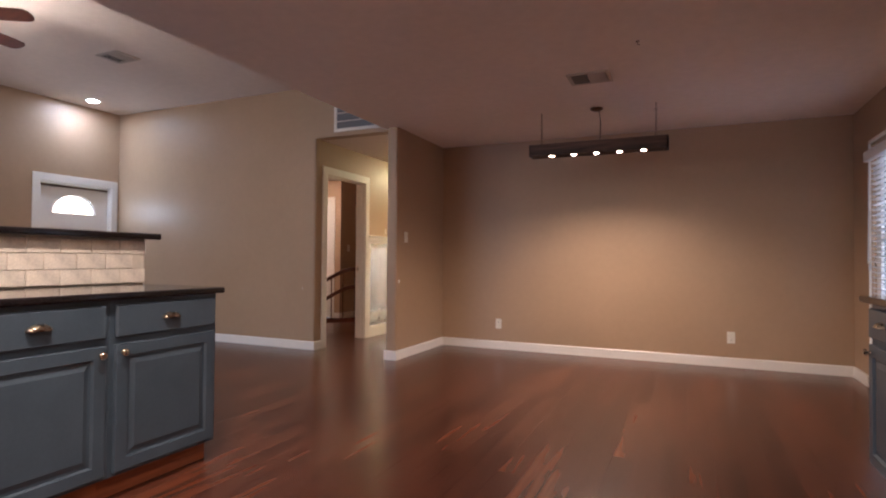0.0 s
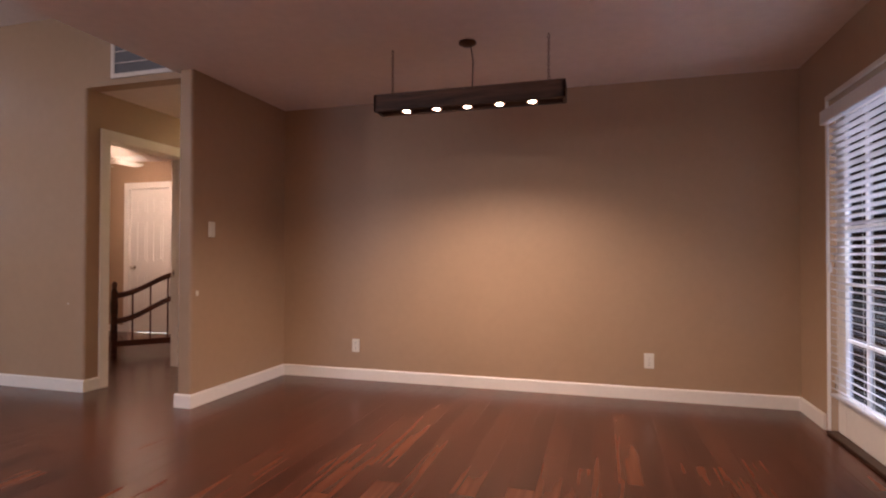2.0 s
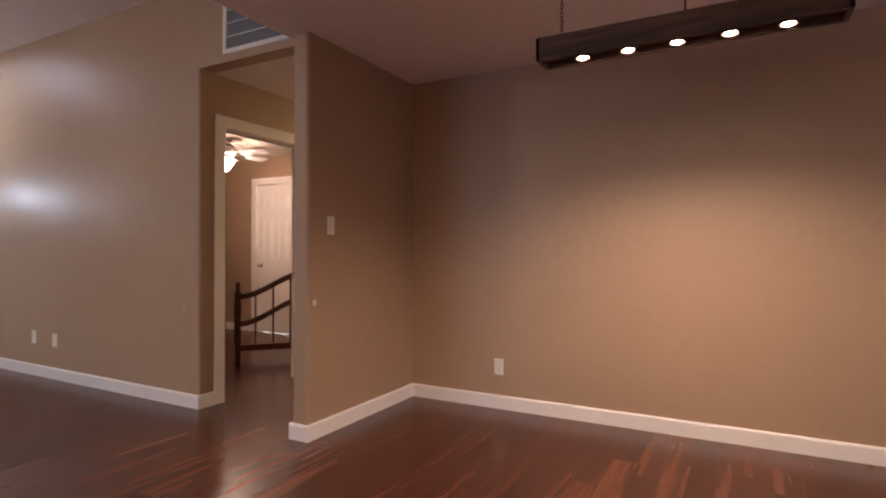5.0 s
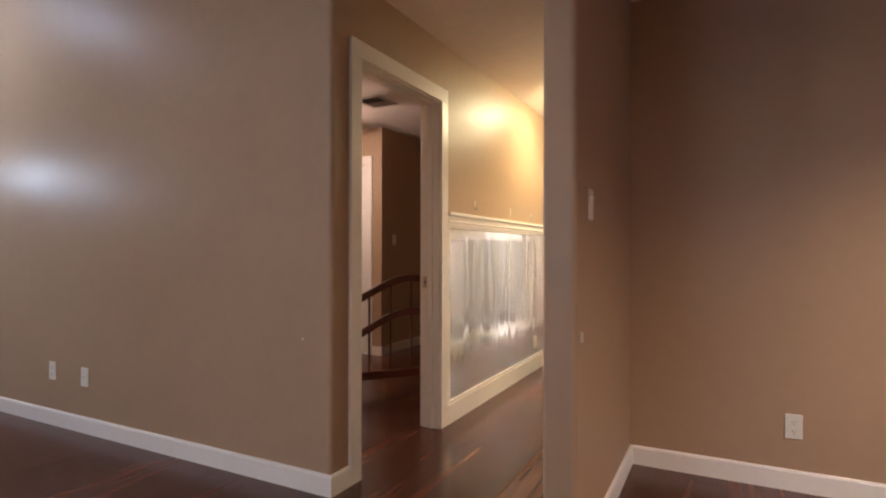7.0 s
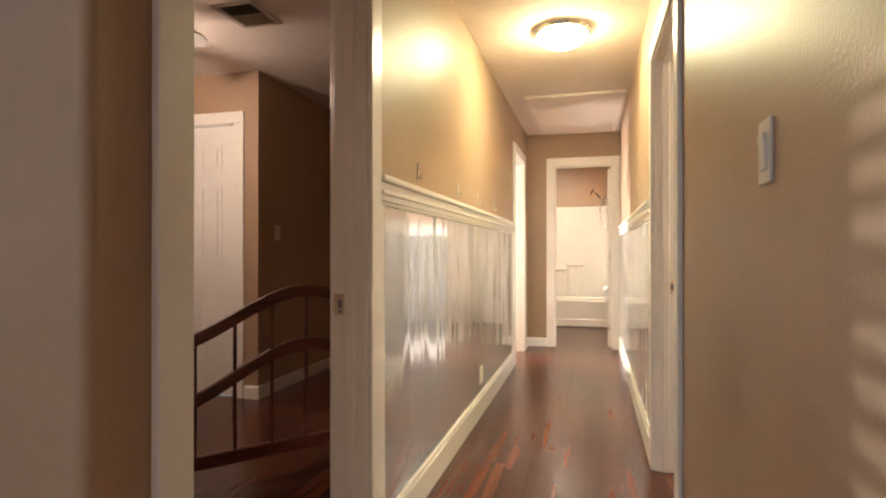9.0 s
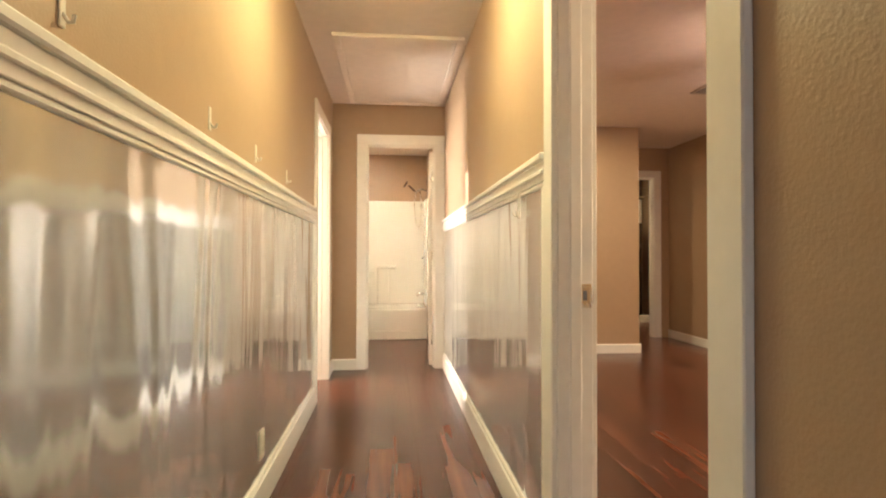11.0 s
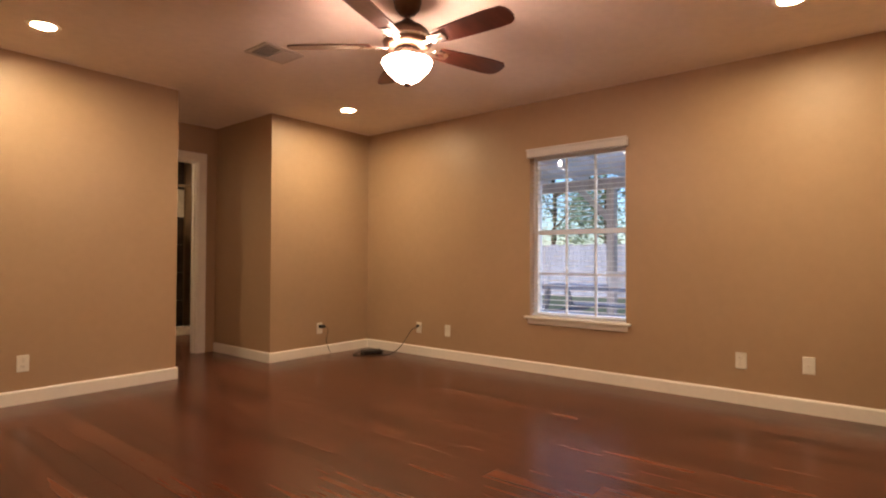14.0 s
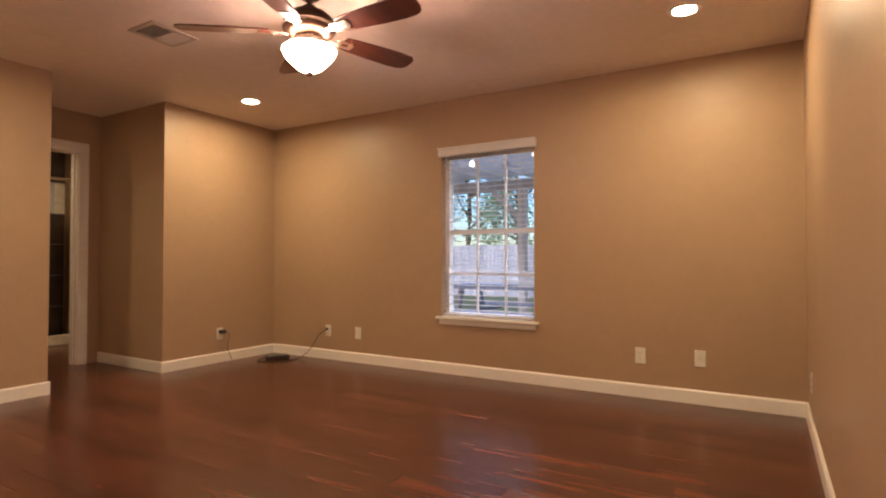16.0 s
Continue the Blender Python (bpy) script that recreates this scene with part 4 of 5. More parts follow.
# ---- windows and blinds ----
def blind(base, x, y0, y1, z0, z1, s, pitch=0.045, tilt=8, cords=(0.15, 0.85), width=0.048):
    """Slats between y0 and y1, from z1 down to z0, in front of a pane at x."""
    data, z, k = None, z1 - 0.03, 0
    while z > z0 + 0.02:
        if data is None:
            ob = part("slat", turned(box(-width / 2, width / 2, y0, y1, -0.0013, 0.0013), pose(0, 0, 0, 0, tilt * s, 0)), SLAT, base)
            data = ob.data
        else:
            ob = new("slat", data)
            ob.parent = base
        ob.location = (x, 0, z)
        z -= pitch
        k += 1
    part("bottom_rail", box(x - 0.025, x + 0.025, y0, y1, z0, z0 + 0.016, bevel=0.004), SLAT, base)
    for f in cords:
        y = y0 + (y1 - y0) * f
        part("ladder_cord", boxes([(x - 0.024, x - 0.0225, y - 0.001, y + 0.001, z0 + 0.016, z1), (x + 0.0225, x + 0.024, y - 0.001, y + 0.001, z0 + 0.016, z1)]), CORD, base)


def sash_window(name, label, x0, x1, y0, y1, z0, z1, cols=3, rows=2, meet=None):
    """A double hung window in an opening of an east or west wall."""
    base = thing(name, Matrix.Translation((0, 0, 0)), label, "window", "", "structure")
    m = (x0 + x1) / 2
    f = 0.035
    part("window_frame", boxes([(m - 0.04, m + 0.04, y0, y0 + f, z0, z1), (m - 0.04, m + 0.04, y1 - f, y1, z0, z1), (m - 0.04, m + 0.04, y0 + f, y1 - f, z0, z0 + f), (m - 0.04, m + 0.04, y0 + f, y1 - f, z1 - f, z1)]), WHITE, base)
    meet = meet or (z0 + z1) / 2
    part("meeting_rail", box(m - 0.02, m + 0.02, y0 + f, y1 - f, meet - 0.022, meet + 0.022, bevel=0.003), WHITE, base)
    ya, yb = y0 + f, y1 - f
    for lo, hi in ((z0 + f, meet - 0.022), (meet + 0.022, z1 - f)):
        for i in range(1, cols):
            y = ya + (yb - ya) * i / cols
            part("muntin", box(m - 0.01, m + 0.01, y - 0.009, y + 0.009, lo, hi), WHITE, base)
        for i in range(1, rows if lo < meet or cols < 3 else 1):
            z = lo + (hi - lo) * i / rows
            part("muntin", box(m - 0.0095, m + 0.0095, ya, yb, z - 0.009, z + 0.009), WHITE, base)
        g = part("pane", box(m - 0.002, m + 0.002, ya, yb, lo, hi), GLASS, base, "clear glass pane")
        g.visible_shadow = False
    return base


win = sash_window("window_bedroom", "white double hung bedroom window with grid panes", EAST_BED + 0.06, EAST_BED + 0.18, 8.24, 9.125, 0.50, 1.95, 3, 2, 1.26)
part("window_stool", box(EAST_BED - 0.045, EAST_BED + 0.08, 8.20, 9.165, 0.482, 0.506, bevel=0.006), WHITE, win, "white painted sill board")
part("window_apron", box(EAST_BED - 0.016, EAST_BED, 8.225, 9.14, 0.435, 0.482, bevel=0.004), WHITE, win)
bl = thing("window_blind", Matrix.Translation((EAST_BED + 0.03, 8.725, 0.51)), "white faux wood blind, slats open", "blind")
bl.matrix_world = Matrix.Translation((0, 0, 0))
part("valance", box(EAST_BED - 0.048, EAST_BED - 0.002, 8.215, 9.135, 1.93, 2.004, bevel=0.006), SLAT, bl)
part("valance_lip", box(EAST_BED - 0.054, EAST_BED - 0.046, 8.211, 9.139, 1.988, 2.008, bevel=0.003), SLAT, bl)
blind(bl, EAST_BED + 0.032, 8.255, 9.11, 0.515, 1.935, -1, 0.043, 2, (0.15, 0.85), 0.040)
part("tilt_wand", tube([(EAST_BED - 0.006, 9.07, 1.93), (EAST_BED - 0.012, 9.07, 1.25)], 0.004, 6), SLAT, bl)

fd = thing("door_garden", Matrix.Translation((0, 0, 0)), "white glazed garden door with blind, closed", "door", "", "structure")
GY0, GY1 = 4.42, 5.40
gx = EAST + 0.03
part("stile", box(gx, gx + 0.042, GY0, GY0 + 0.115, 0.02, 2.04, bevel=0.003), WHITE, fd)
part("stile", box(gx, gx + 0.042, GY1 - 0.115, GY1, 0.02, 2.04, bevel=0.003), WHITE, fd)
part("top_rail", box(gx, gx + 0.042, GY0 + 0.115, GY1 - 0.115, 1.93, 2.04, bevel=0.003), WHITE, fd)
part("bottom_rail", box(gx, gx + 0.042, GY0 + 0.115, GY1 - 0.115, 0.02, 0.26, bevel=0.003), WHITE, fd)
for i in range(1, 3):
    y = GY0 + 0.115 + (GY1 - GY0 - 0.23) * i / 3
    part("muntin", box(gx + 0.010, gx + 0.032, y - 0.009, y + 0.009, 0.26, 1.93), WHITE, fd)
for i in range(1, 5):
    z = 0.26 + 1.67 * i / 5
    part("muntin", box(gx + 0.0105, gx + 0.0315, GY0 + 0.115, GY1 - 0.115, z - 0.009, z + 0.009), WHITE, fd)
g = part("pane", box(gx + 0.019, gx + 0.023, GY0 + 0.115, GY1 - 0.115, 0.26, 1.93), GLASS, fd, "clear glass pane")
g.visible_shadow = False
part("threshold", box(EAST - 0.03, EAST + 0.16, GY0 - 0.02, GY1 + 0.02, 0.001, 0.02, bevel=0.004), BRONZE, fd, "dark metal threshold")
for y0, y1, z0, z1 in ((4.312, 4.40, 0, 2.06), (5.42, 5.442, 0, 2.06), (4.312, 5.442, 2.06, 2.092)):
    part("casing", box(EAST - 0.016, EAST, y0, y1, z0, z1, bevel=0.003), WHITE, fd)
for z in (0.28, 1.02, 1.78):
    part("hinge", cyl(0.007, 0.007, 0.09, Matrix.Translation((EAST + 0.022, GY1 + 0.004, z)), 10), NICKEL, fd, "brushed nickel hinge")
gb = thing("door_blind", Matrix.Translation((0, 0, 0)), "white horizontal blind on a glazed door, slats open", "blind")
part("valance", box(EAST - 0.065, EAST - 0.0165, 4.43, 5.385, 1.90, 1.985, bevel=0.006), SLAT, gb)
blind(gb, EAST + 0.0, 4.46, 5.37, 0.245, 1.91, -1, 0.043, -20, (0.12, 0.5, 0.88), 0.038)
part("tilt_wand", tube([(EAST - 0.036, 5.33, 1.905), (EAST - 0.044, 5.345, 1.05)], 0.0045, 6), SLAT, gb)
part("cord_tassel", lathe([(0.003, 1.06), (0.010, 1.03), (0.012, 1.0), (0.0, 0.995)], 10, None, Matrix.Translation((EAST - 0.042, 5.30, 0))), SLAT, gb, "", True)

sw1 = sash_window("window_study", "white study window with blind", LIVX - 0.15, LIVX - 0.03, 6.45, 7.10, 1.0, 2.25, 2, 2)
# unseen pane tinted dark to weaken the sun stripes on the partition
DIMMING_GLASS = clear_glass("dimming_glass", (0.40, 0.42, 0.44))
for ob in sw1.children:
    if ob.name.startswith("pane"):
        ob.data.materials[0] = DIMMING_GLASS
        ob.visible_shadow = True
sb = thing("study_blind", Matrix.Translation((0, 0, 0)), "white horizontal blind, slats half open", "blind")
part("valance", box(LIVX - 0.03, LIVX + 0.03, 6.44, 7.11, 2.22, 2.29, bevel=0.005), SLAT, sb)
blind(sb, LIVX - 0.02, 6.46, 7.09, 1.02, 2.22, 1, 0.062, 57)
sash_window("window_side_room", "white side room window", -5.78, -5.68, 9.62, 10.50, 0.55, 2.16, 2, 2)
sb2 = thing("side_room_blind", Matrix.Translation((0, 0, 0)), "white horizontal blind drawn over the lower sash", "blind")
part("valance", box(-5.67, -5.61, 9.62, 10.50, 1.36, 1.40, bevel=0.005), SLAT, sb2)
blind(sb2, -5.66, 9.63, 10.49, 0.57, 1.36, 1, 0.052, -6)
# unseen south window, added only as a source of cool daylight
south = thing("window_living", Matrix.Translation((0, 0, 0)), "unseen white window added to bring cool daylight into the living room", "window", "", "structure")
part("window_frame", boxes([(-6.9, -6.86, SOUTH - 0.09, SOUTH - 0.03, 0.5, 2.3), (-4.34, -4.3, SOUTH - 0.09, SOUTH - 0.03, 0.5, 2.3), (-5.62, -5.58, SOUTH - 0.09, SOUTH - 0.03, 0.54, 2.26),
                            (-6.86, -4.34, SOUTH - 0.09, SOUTH - 0.03, 0.5, 0.54), (-6.86, -4.34, SOUTH - 0.09, SOUTH - 0.03, 2.26, 2.3)]), WHITE, south)


def daylight(name, m, w, h, watts, col):
    lamp = new(name, bpy.data.lights.new(name, "AREA"))
    lamp.data.shape, lamp.data.size, lamp.data.size_y, lamp.data.energy, lamp.data.color = "RECTANGLE", w, h, watts, col
    lamp.matrix_world = m
    return lamp


SKYBLUE = (0.72, 0.84, 1.0)
# the first lamp fills the added south window to cool the living wall
daylight("unseen_window_daylight", look((-5.6, SOUTH - 0.10, 1.4), (-5.6, 0.0, 1.4)), 2.5, 1.7, 13.0, (0.62, 0.80, 1.0))
daylight("front_door_daylight", look((LIVX - 0.045, FY, FZ + 0.11), (0.0, FY, FZ + 0.11)), 0.42, 0.16, 1.0, (0.66, 0.85, 1.0))
daylight("side_room_daylight", look((-5.70, 9.98, 1.35), (-4.0, 9.98, 1.35)), 0.7, 1.5, 58.0, (1.0, 0.9, 0.74))
daylight("garden_door_daylight", look((EAST + 0.10, 4.91, 1.1), (0.0, 4.91, 1.1)), 0.7, 1.6, 0.4, SKYBLUE)


# ---- kitchen ----
def cup_pull(parent, y, z, x):
    bm = bmesh.new()
    seg = 10
    rings = []
    for i in range(seg + 1):
        a = math.pi * i / seg
        rings.append([bm.verts.new((x + 0.026 * math.sin(b) , y + 0.047 * math.cos(a) * (0.55 + 0.45 * math.cos(b)), z - 0.012 + 0.026 * math.sin(a) * math.cos(b) + 0.0)) for b in [radians(q) for q in (0, 25, 50, 75, 88)]])
    for p, q in zip(rings, rings[1:]):
        for k in range(4):
            bm.faces.new((p[k], q[k], q[k + 1], p[k + 1]))
    ob = part("cup_pull", bm, PEWTER, parent, "antique pewter cup pull", True)
    ob.modifiers.new("thick", "SOLIDIFY").thickness = 0.003
    return ob


def base_cabinet(m, w, label):
    """A base unit facing +x of its pose, y from 0 to w, back at x = -0.58."""
    base = thing("base_cabinet", m, label, "cabinet", "kitchen base cabinets")
    part("body", box(-0.58, 0, 0, w, 0.105, 0.868, bevel=0.002), BLUECAB, base)
    part("toe_kick", box(-0.58, -0.065, 0.0, w, 0.0, 0.105), TOE, base, "reddish wood toe kick")
    d = part("drawer_front", box(0.001, 0.021, 0.022, w - 0.022, 0.706, 0.846, bevel=0.006), BLUECAB, base)
    cup_pull(d, w / 2, 0.782, 0.021)
    y0, y1, z0, z1 = 0.022, w - 0.022, 0.125, 0.676
    frame_bm = bmesh.new()
    hole = (y0 + 0.058, y1 - 0.058, z0 + 0.058, z1 - 0.058)
    rim = [[frame_bm.verts.new((x, y, z)) for y, z in ((a, c), (b, c), (b, d2), (a, d2))] for x, (a, b, c, d2) in
           ((0.001, (y0, y1, z0, z1)), (0.017, (y0, y1, z0, z1)), (0.020, (y0 + 0.003, y1 - 0.003, z0 + 0.003, z1 - 0.003)), (0.020, (hole[0] - 0.006, hole[1] + 0.006, hole[2] - 0.006, hole[3] + 0.006)), (0.012, hole), (0.001, hole))]
    for lo, hi in zip(rim, rim[1:]):
        for i in range(4):
            frame_bm.faces.new((lo[i], lo[(i + 1) % 4], hi[(i + 1) % 4], hi[i]))
    door = part("cabinet_door", frame_bm, BLUECAB, base)
    field = bmesh.new()
    rim = [[field.verts.new((x, y, z)) for y, z in ((hole[0] + k, hole[2] + k), (hole[1] - k, hole[2] + k), (hole[1] - k, hole[3] - k), (hole[0] + k, hole[3] - k))] for x, k in ((0.002, 0.0), (0.008, 0.0), (0.008, 0.012), (0.017, 0.034))]
    for lo, hi in zip(rim, rim[1:]):
        for i in range(4):
            field.faces.new((lo[i], lo[(i + 1) % 4], hi[(i + 1) % 4], hi[i]))
    field.faces.new(rim[-1])
    part("door_panel", field, BLUECAB, door)
    return base, door


def add_knob(door, y, z):
    part("knob", turned(lathe([(0.0, 0.030), (0.012, 0.029), (0.0165, 0.024), (0.014, 0.017), (0.007, 0.012), (0.007, 0.0)], 18), pose(0.020, y, z, 0, 90, 0)), PEWTER, door, "antique pewter knob", True)


KX = -2.34
for k, (y0, w, ky) in enumerate(((1.315, 0.58, 0.05), (0.735, 0.58, 0.53), (0.155, 0.58, 0.05), (-0.425, 0.58, 0.53), (-1.005, 0.58, 0.05))):
    cab, door = base_cabinet(pose(KX, y0, 0), w, "blue grey painted base cabinet with drawer and raised panel door")
    add_knob(door, ky, 0.640)
ct = thing("countertop", Matrix.Translation((KX - 0.3, 0.45, 0.868)), "polished black granite countertop on blue cabinets", "countertop")
part("slab", box(-0.315, 0.335, -1.475, 1.475, 0, 0.032, bevel=0.009, seg=3), GRANITE, ct, "", True)
structure("wall_bar", box(-3.12, -2.99, -1.03, 1.965, 0, 1.155), PAINT, "low wall behind the kitchen peninsula", "wall")
bt = thing("bar_top", Matrix.Translation((-3.03, 0.45, 1.155)), "raised polished black granite bar top", "countertop")
part("slab", box(-0.22, 0.135, -1.50, 1.56, 0, 0.034, bevel=0.010, seg=3), GRANITE, bt, "", True)
splash = thing("backsplash", Matrix.Translation((-2.99, 0, 0.90)), "cream travertine brick tile backsplash", "backsplash", "", "structure")
part("grout_bed", box(-0.001, 0.006, -1.03, 1.963, 0.0, 0.254), GROUT, splash)
th, tl = 0.0805, 0.158
tile_rng = random.Random(5)
tiles = []
for v in range(4):
    bm = box(0, 0.012, -tl / 2 + 0.0012, tl / 2 - 0.0012, -th / 2 + 0.0012, th / 2 - 0.0012, bevel=0.003)
    for q in bm.verts:
        q.co += Vector((tile_rng.uniform(0, 0.002), tile_rng.uniform(-0.001, 0.001), tile_rng.uniform(-0.001, 0.001)))
    me = bpy.data.meshes.new("tile")
    bm.to_mesh(me)
    bm.free()
    me.materials.append(TRAVERTINE)
    tiles.append(me)
for row in range(3):
    y = 1.962 - tl / 2 - (tl / 2 if row % 2 else 0)
    while y > -1.0:
        t = new("tile", tiles[tile_rng.randrange(4)])
        t.parent, t.location = splash, (0.006, y, 0.046 + row * (th + 0.001))
        y -= tl

RXF = 0.717
for k, (y1, ky) in enumerate(((2.942, 0.05), (2.512, 0.37), (2.082, 0.05), (1.652, 0.37), (1.222, 0.05), (0.792, 0.37))):
    cab, door = base_cabinet(pose(RXF, y1, 0, 0, 0, 180), 0.43, "blue painted base cabinet with drawer and raised panel door")
    add_knob(door, ky, 0.640)
ct2 = thing("countertop", Matrix.Translation((RXF, 1.667, 0.868)), "polished dark granite countertop by the garden door", "countertop")
part("slab", box(-0.045, EAST - RXF - 0.002, -1.30, 1.31, 0, 0.032, bevel=0.010, seg=3), GRANITE, ct2, "", True)
structure("cabinet_filler", box(RXF + 0.58, EAST - 0.002, 0.362, 2.942, 0.0, 0.868), BLUECAB, "blue painted filler between cabinets and wall", "trim")

# ---- bathroom at the hall end ----
tub = thing("bathtub", Matrix.Translation((-3.75, 12.79, 0)), "white built-in bathtub with moulded surround", "bathtub")
bm = bmesh.new()
W, D, HT = 0.745, 0.365, 0.385
outer = [(-W, -D), (W, -D), (W, D), (-W, D)]
inner = [(-W + 0.09, -D + 0.075), (W - 0.09, -D + 0.075), (W - 0.09, D - 0.075), (-W + 0.09, D - 0.075)]
floor_in = [(-W + 0.17, -D + 0.12), (W - 0.14, -D + 0.12), (W - 0.14, D - 0.12), (-W + 0.17, D - 0.12)]
loops = [[bm.verts.new((x, y, z)) for x, y in ring] for ring, z in ((outer, 0.0), (outer, HT), (inner, HT), (floor_in, 0.09))]
for a, b in zip(loops, loops[1:]):
    for i in range(4):
        bm.faces.new((a[i], a[(i + 1) % 4], b[(i + 1) % 4], b[i]))
bm.faces.new(loops[-1])
bmesh.ops.bevel(bm, geom=[e for e in bm.edges if e.calc_length() > 0.2], offset=0.018, segments=3, affect="EDGES")
part("tub_shell", bm, TUB, tub, "", True)
part("apron_step", box(-W, W, -D - 0.016, -D, 0.0, 0.11, bevel=0.006), TUB, tub)
part("surround_back", box(-W, W, D - 0.004, D + 0.012, HT, 1.80, bevel=0.004), TUB, tub)
part("surround_side", box(W - 0.004, W + 0.012, -D, D - 0.005, HT, 1.80, bevel=0.004), TUB, tub)
part("surround_side", box(-W - 0.012, -W + 0.004, -D, D - 0.005, HT, 1.80, bevel=0.004), TUB, tub)
part("moulded_shelf", box(-0.48, -0.30, D - 0.085, D - 0.002, 0.80, 0.845, bevel=0.016), TUB, tub)
part("moulded_panel", box(-0.47, -0.31, D - 0.060, D - 0.002, HT, 0.80, bevel=0.014), TUB, tub)
part("moulded_shelf", box(0.09, 0.36, D - 0.085, D - 0.002, 0.86, 0.905, bevel=0.016), TUB, tub)
part("soap_ledge", box(-0.10, 0.06, D - 0.075, D - 0.002, 0.775, 0.815, bevel=0.012), TUB, tub)
part("corner_shelf", box(0.10, 0.26, D - 0.045, D - 0.002, HT, 0.87, bevel=0.014), TUB, tub)
tx = -2.985
sh = thing("shower_set", Matrix.Translation((tx, 12.80, 1.0)), "chrome hand shower with hose, valve and spout", "shower")
part("arm", tube([(0, 0, 0.90), (-0.08, 0, 0.93), (-0.14, 0, 0.90)], 0.010, 10), CHROME, sh)
part("bracket", lathe([(0.0, 0), (0.022, 0.004), (0.024, 0.03), (0, 0.034)], 14, None, pose(-0.15, 0, 0.875)), CHROME, sh, "", True)
part("hand_shower", joined(tube([(-0.14, 0, 0.875), (-0.20, 0, 0.93), (-0.25, -0.01, 0.975)], 0.012, 8), turned(cyl(0.045, 0.050, 0.022, None, 18), pose(-0.275, -0.01, 0.985, 0, -60, 0))), BRONZE, sh, "dark hand shower head", True)
part("hose", tube([(-0.15, 0, 0.87), (-0.18, -0.02, 0.70), (-0.15, -0.03, 0.48), (-0.12, -0.03, 0.40), (-0.09, -0.02, 0.50), (-0.08, 0, 0.75), (-0.10, 0, 0.90)], 0.007, 8), NICKEL, sh, "", True)
part("valve_plate", turned(cyl(0.075, 0.070, 0.010, None, 24), pose(-0.002, 0, 0.03, 0, -90, 0)), CHROME, sh)
part("valve_lever", tube([(-0.01, 0, 0.03), (-0.05, 0, 0.03), (-0.07, -0.06, 0.01)], 0.011, 8), CHROME, sh)
part("spout", tube([(0, 0, -0.45), (-0.10, 0, -0.45), (-0.14, 0, -0.485)], 0.022, 12), CHROME, sh, "", True)
bl2 = thing("bath_ceiling_light", Matrix.Translation((-3.85, 11.75, H)), "square white lit bathroom ceiling light", "ceiling light")
part("frame", box(-0.20, 0.20, -0.20, 0.20, -0.03, 0, bevel=0.005), WHITE, bl2)
part("diffuser", box(-0.18, 0.18, -0.18, 0.18, -0.04, -0.028, bevel=0.006), BATH_LIT, bl2, "glowing diffuser")

# ---- shower room beyond the recess ----
st = thing("tiled_shower_wall", Matrix.Translation((-0.3, 14.66, 0)), "dark brown tiled shower wall with pale accent band", "tile wall", "", "structure")
part("backing", box(-1.15, 1.15, 0.0, 0.04, 0, H), GROUT, st)
for r in range(6):
    for c in range(7):
        z0, x0 = r * 0.405, -1.15 + c * 0.33
        pale = r == 4
        part("tile", box(x0 + 0.002, x0 + 0.328, -0.010, 0.001, z0 + 0.002, z0 + 0.403, bevel=0.002), TRAVERTINE if pale else GREYTILE, st)
cb = thing("shower_screen", Matrix.Translation((0.0, 13.9, 0)), "framed glass shower screen on a pale curb", "shower screen")
part("curb", box(-1.4, 0.85, -0.06, 0.06, 0.0, 0.11, bevel=0.006), TRAVERTINE, cb)
part("glass", box(-1.4, 0.4, -0.004, 0.004, 0.11, 1.95), GLASS, cb)
part("post", box(-0.32, -0.295, -0.015, 0.015, 0.11, 1.97, bevel=0.002), CHROME, cb)
part("head_rail", box(-1.4, 0.85, -0.015, 0.015, 1.97, 2.0, bevel=0.002), CHROME, cb)
# added lamp with no known fixture, gives the shower room some light
can_light(-0.3, 13.3, H, None, "unseen can light added to brighten the shower room")

# ---- bedroom clutter ----
rt = thing("cable_router", pose(1.15, 10.93, 0, 0, 0, -28), "black plastic router box lying on the wood floor", "router")
part("case", box(-0.11, 0.11, -0.065, 0.065, 0.004, 0.036, bevel=0.007), BLACK, rt)
part("foot", boxes([(-0.09, -0.07, -0.05, 0.05, 0, 0.005), (0.07, 0.09, -0.05, 0.05, 0, 0.005)]), BLACK, rt)
for k in range(5):
    part("vent_rib", box(-0.08 + 0.035 * k, -0.06 + 0.035 * k, -0.045, 0.045, 0.036, 0.0385), BLACK, rt)


def curl(pts, n=8):
    """Catmull-Rom points through a few places."""
    v = [Vector(p) for p in pts]
    v = [v[0]] + v + [v[-1]]
    out = []
    for i in range(1, len(v) - 2):
        for k in range(n):
            t = k / n
            out.append(0.5 * ((2 * v[i]) + (v[i + 1] - v[i - 1]) * t + (2 * v[i - 1] - 5 * v[i] + 4 * v[i + 1] - v[i + 2]) * t * t + (3 * v[i] - v[i - 1] - 3 * v[i + 1] + v[i + 2]) * t ** 3))
    return out + [v[-2]]


tagged(solid("network_cable", tube(curl([(1.385, 10.47, 0.30), (1.33, 10.52, 0.26), (1.29, 10.62, 0.10), (1.25, 10.72, 0.012), (1.14, 10.74, 0.006), (0.98, 10.84, 0.006), (0.94, 10.98, 0.006), (1.08, 11.08, 0.006), (1.20, 11.02, 0.015)]), 0.0045, 7), BLACK, True), "thin black cable curling from socket to router", "cable")
ad = thing("power_adapter", pose(0.714, BN - 0.008, 0.302), "black plug adapter in a wall socket", "adapter")
part("block", box(-0.022, 0.040, -0.045, -0.002, -0.016, 0.018, bevel=0.005), BLACK, ad)
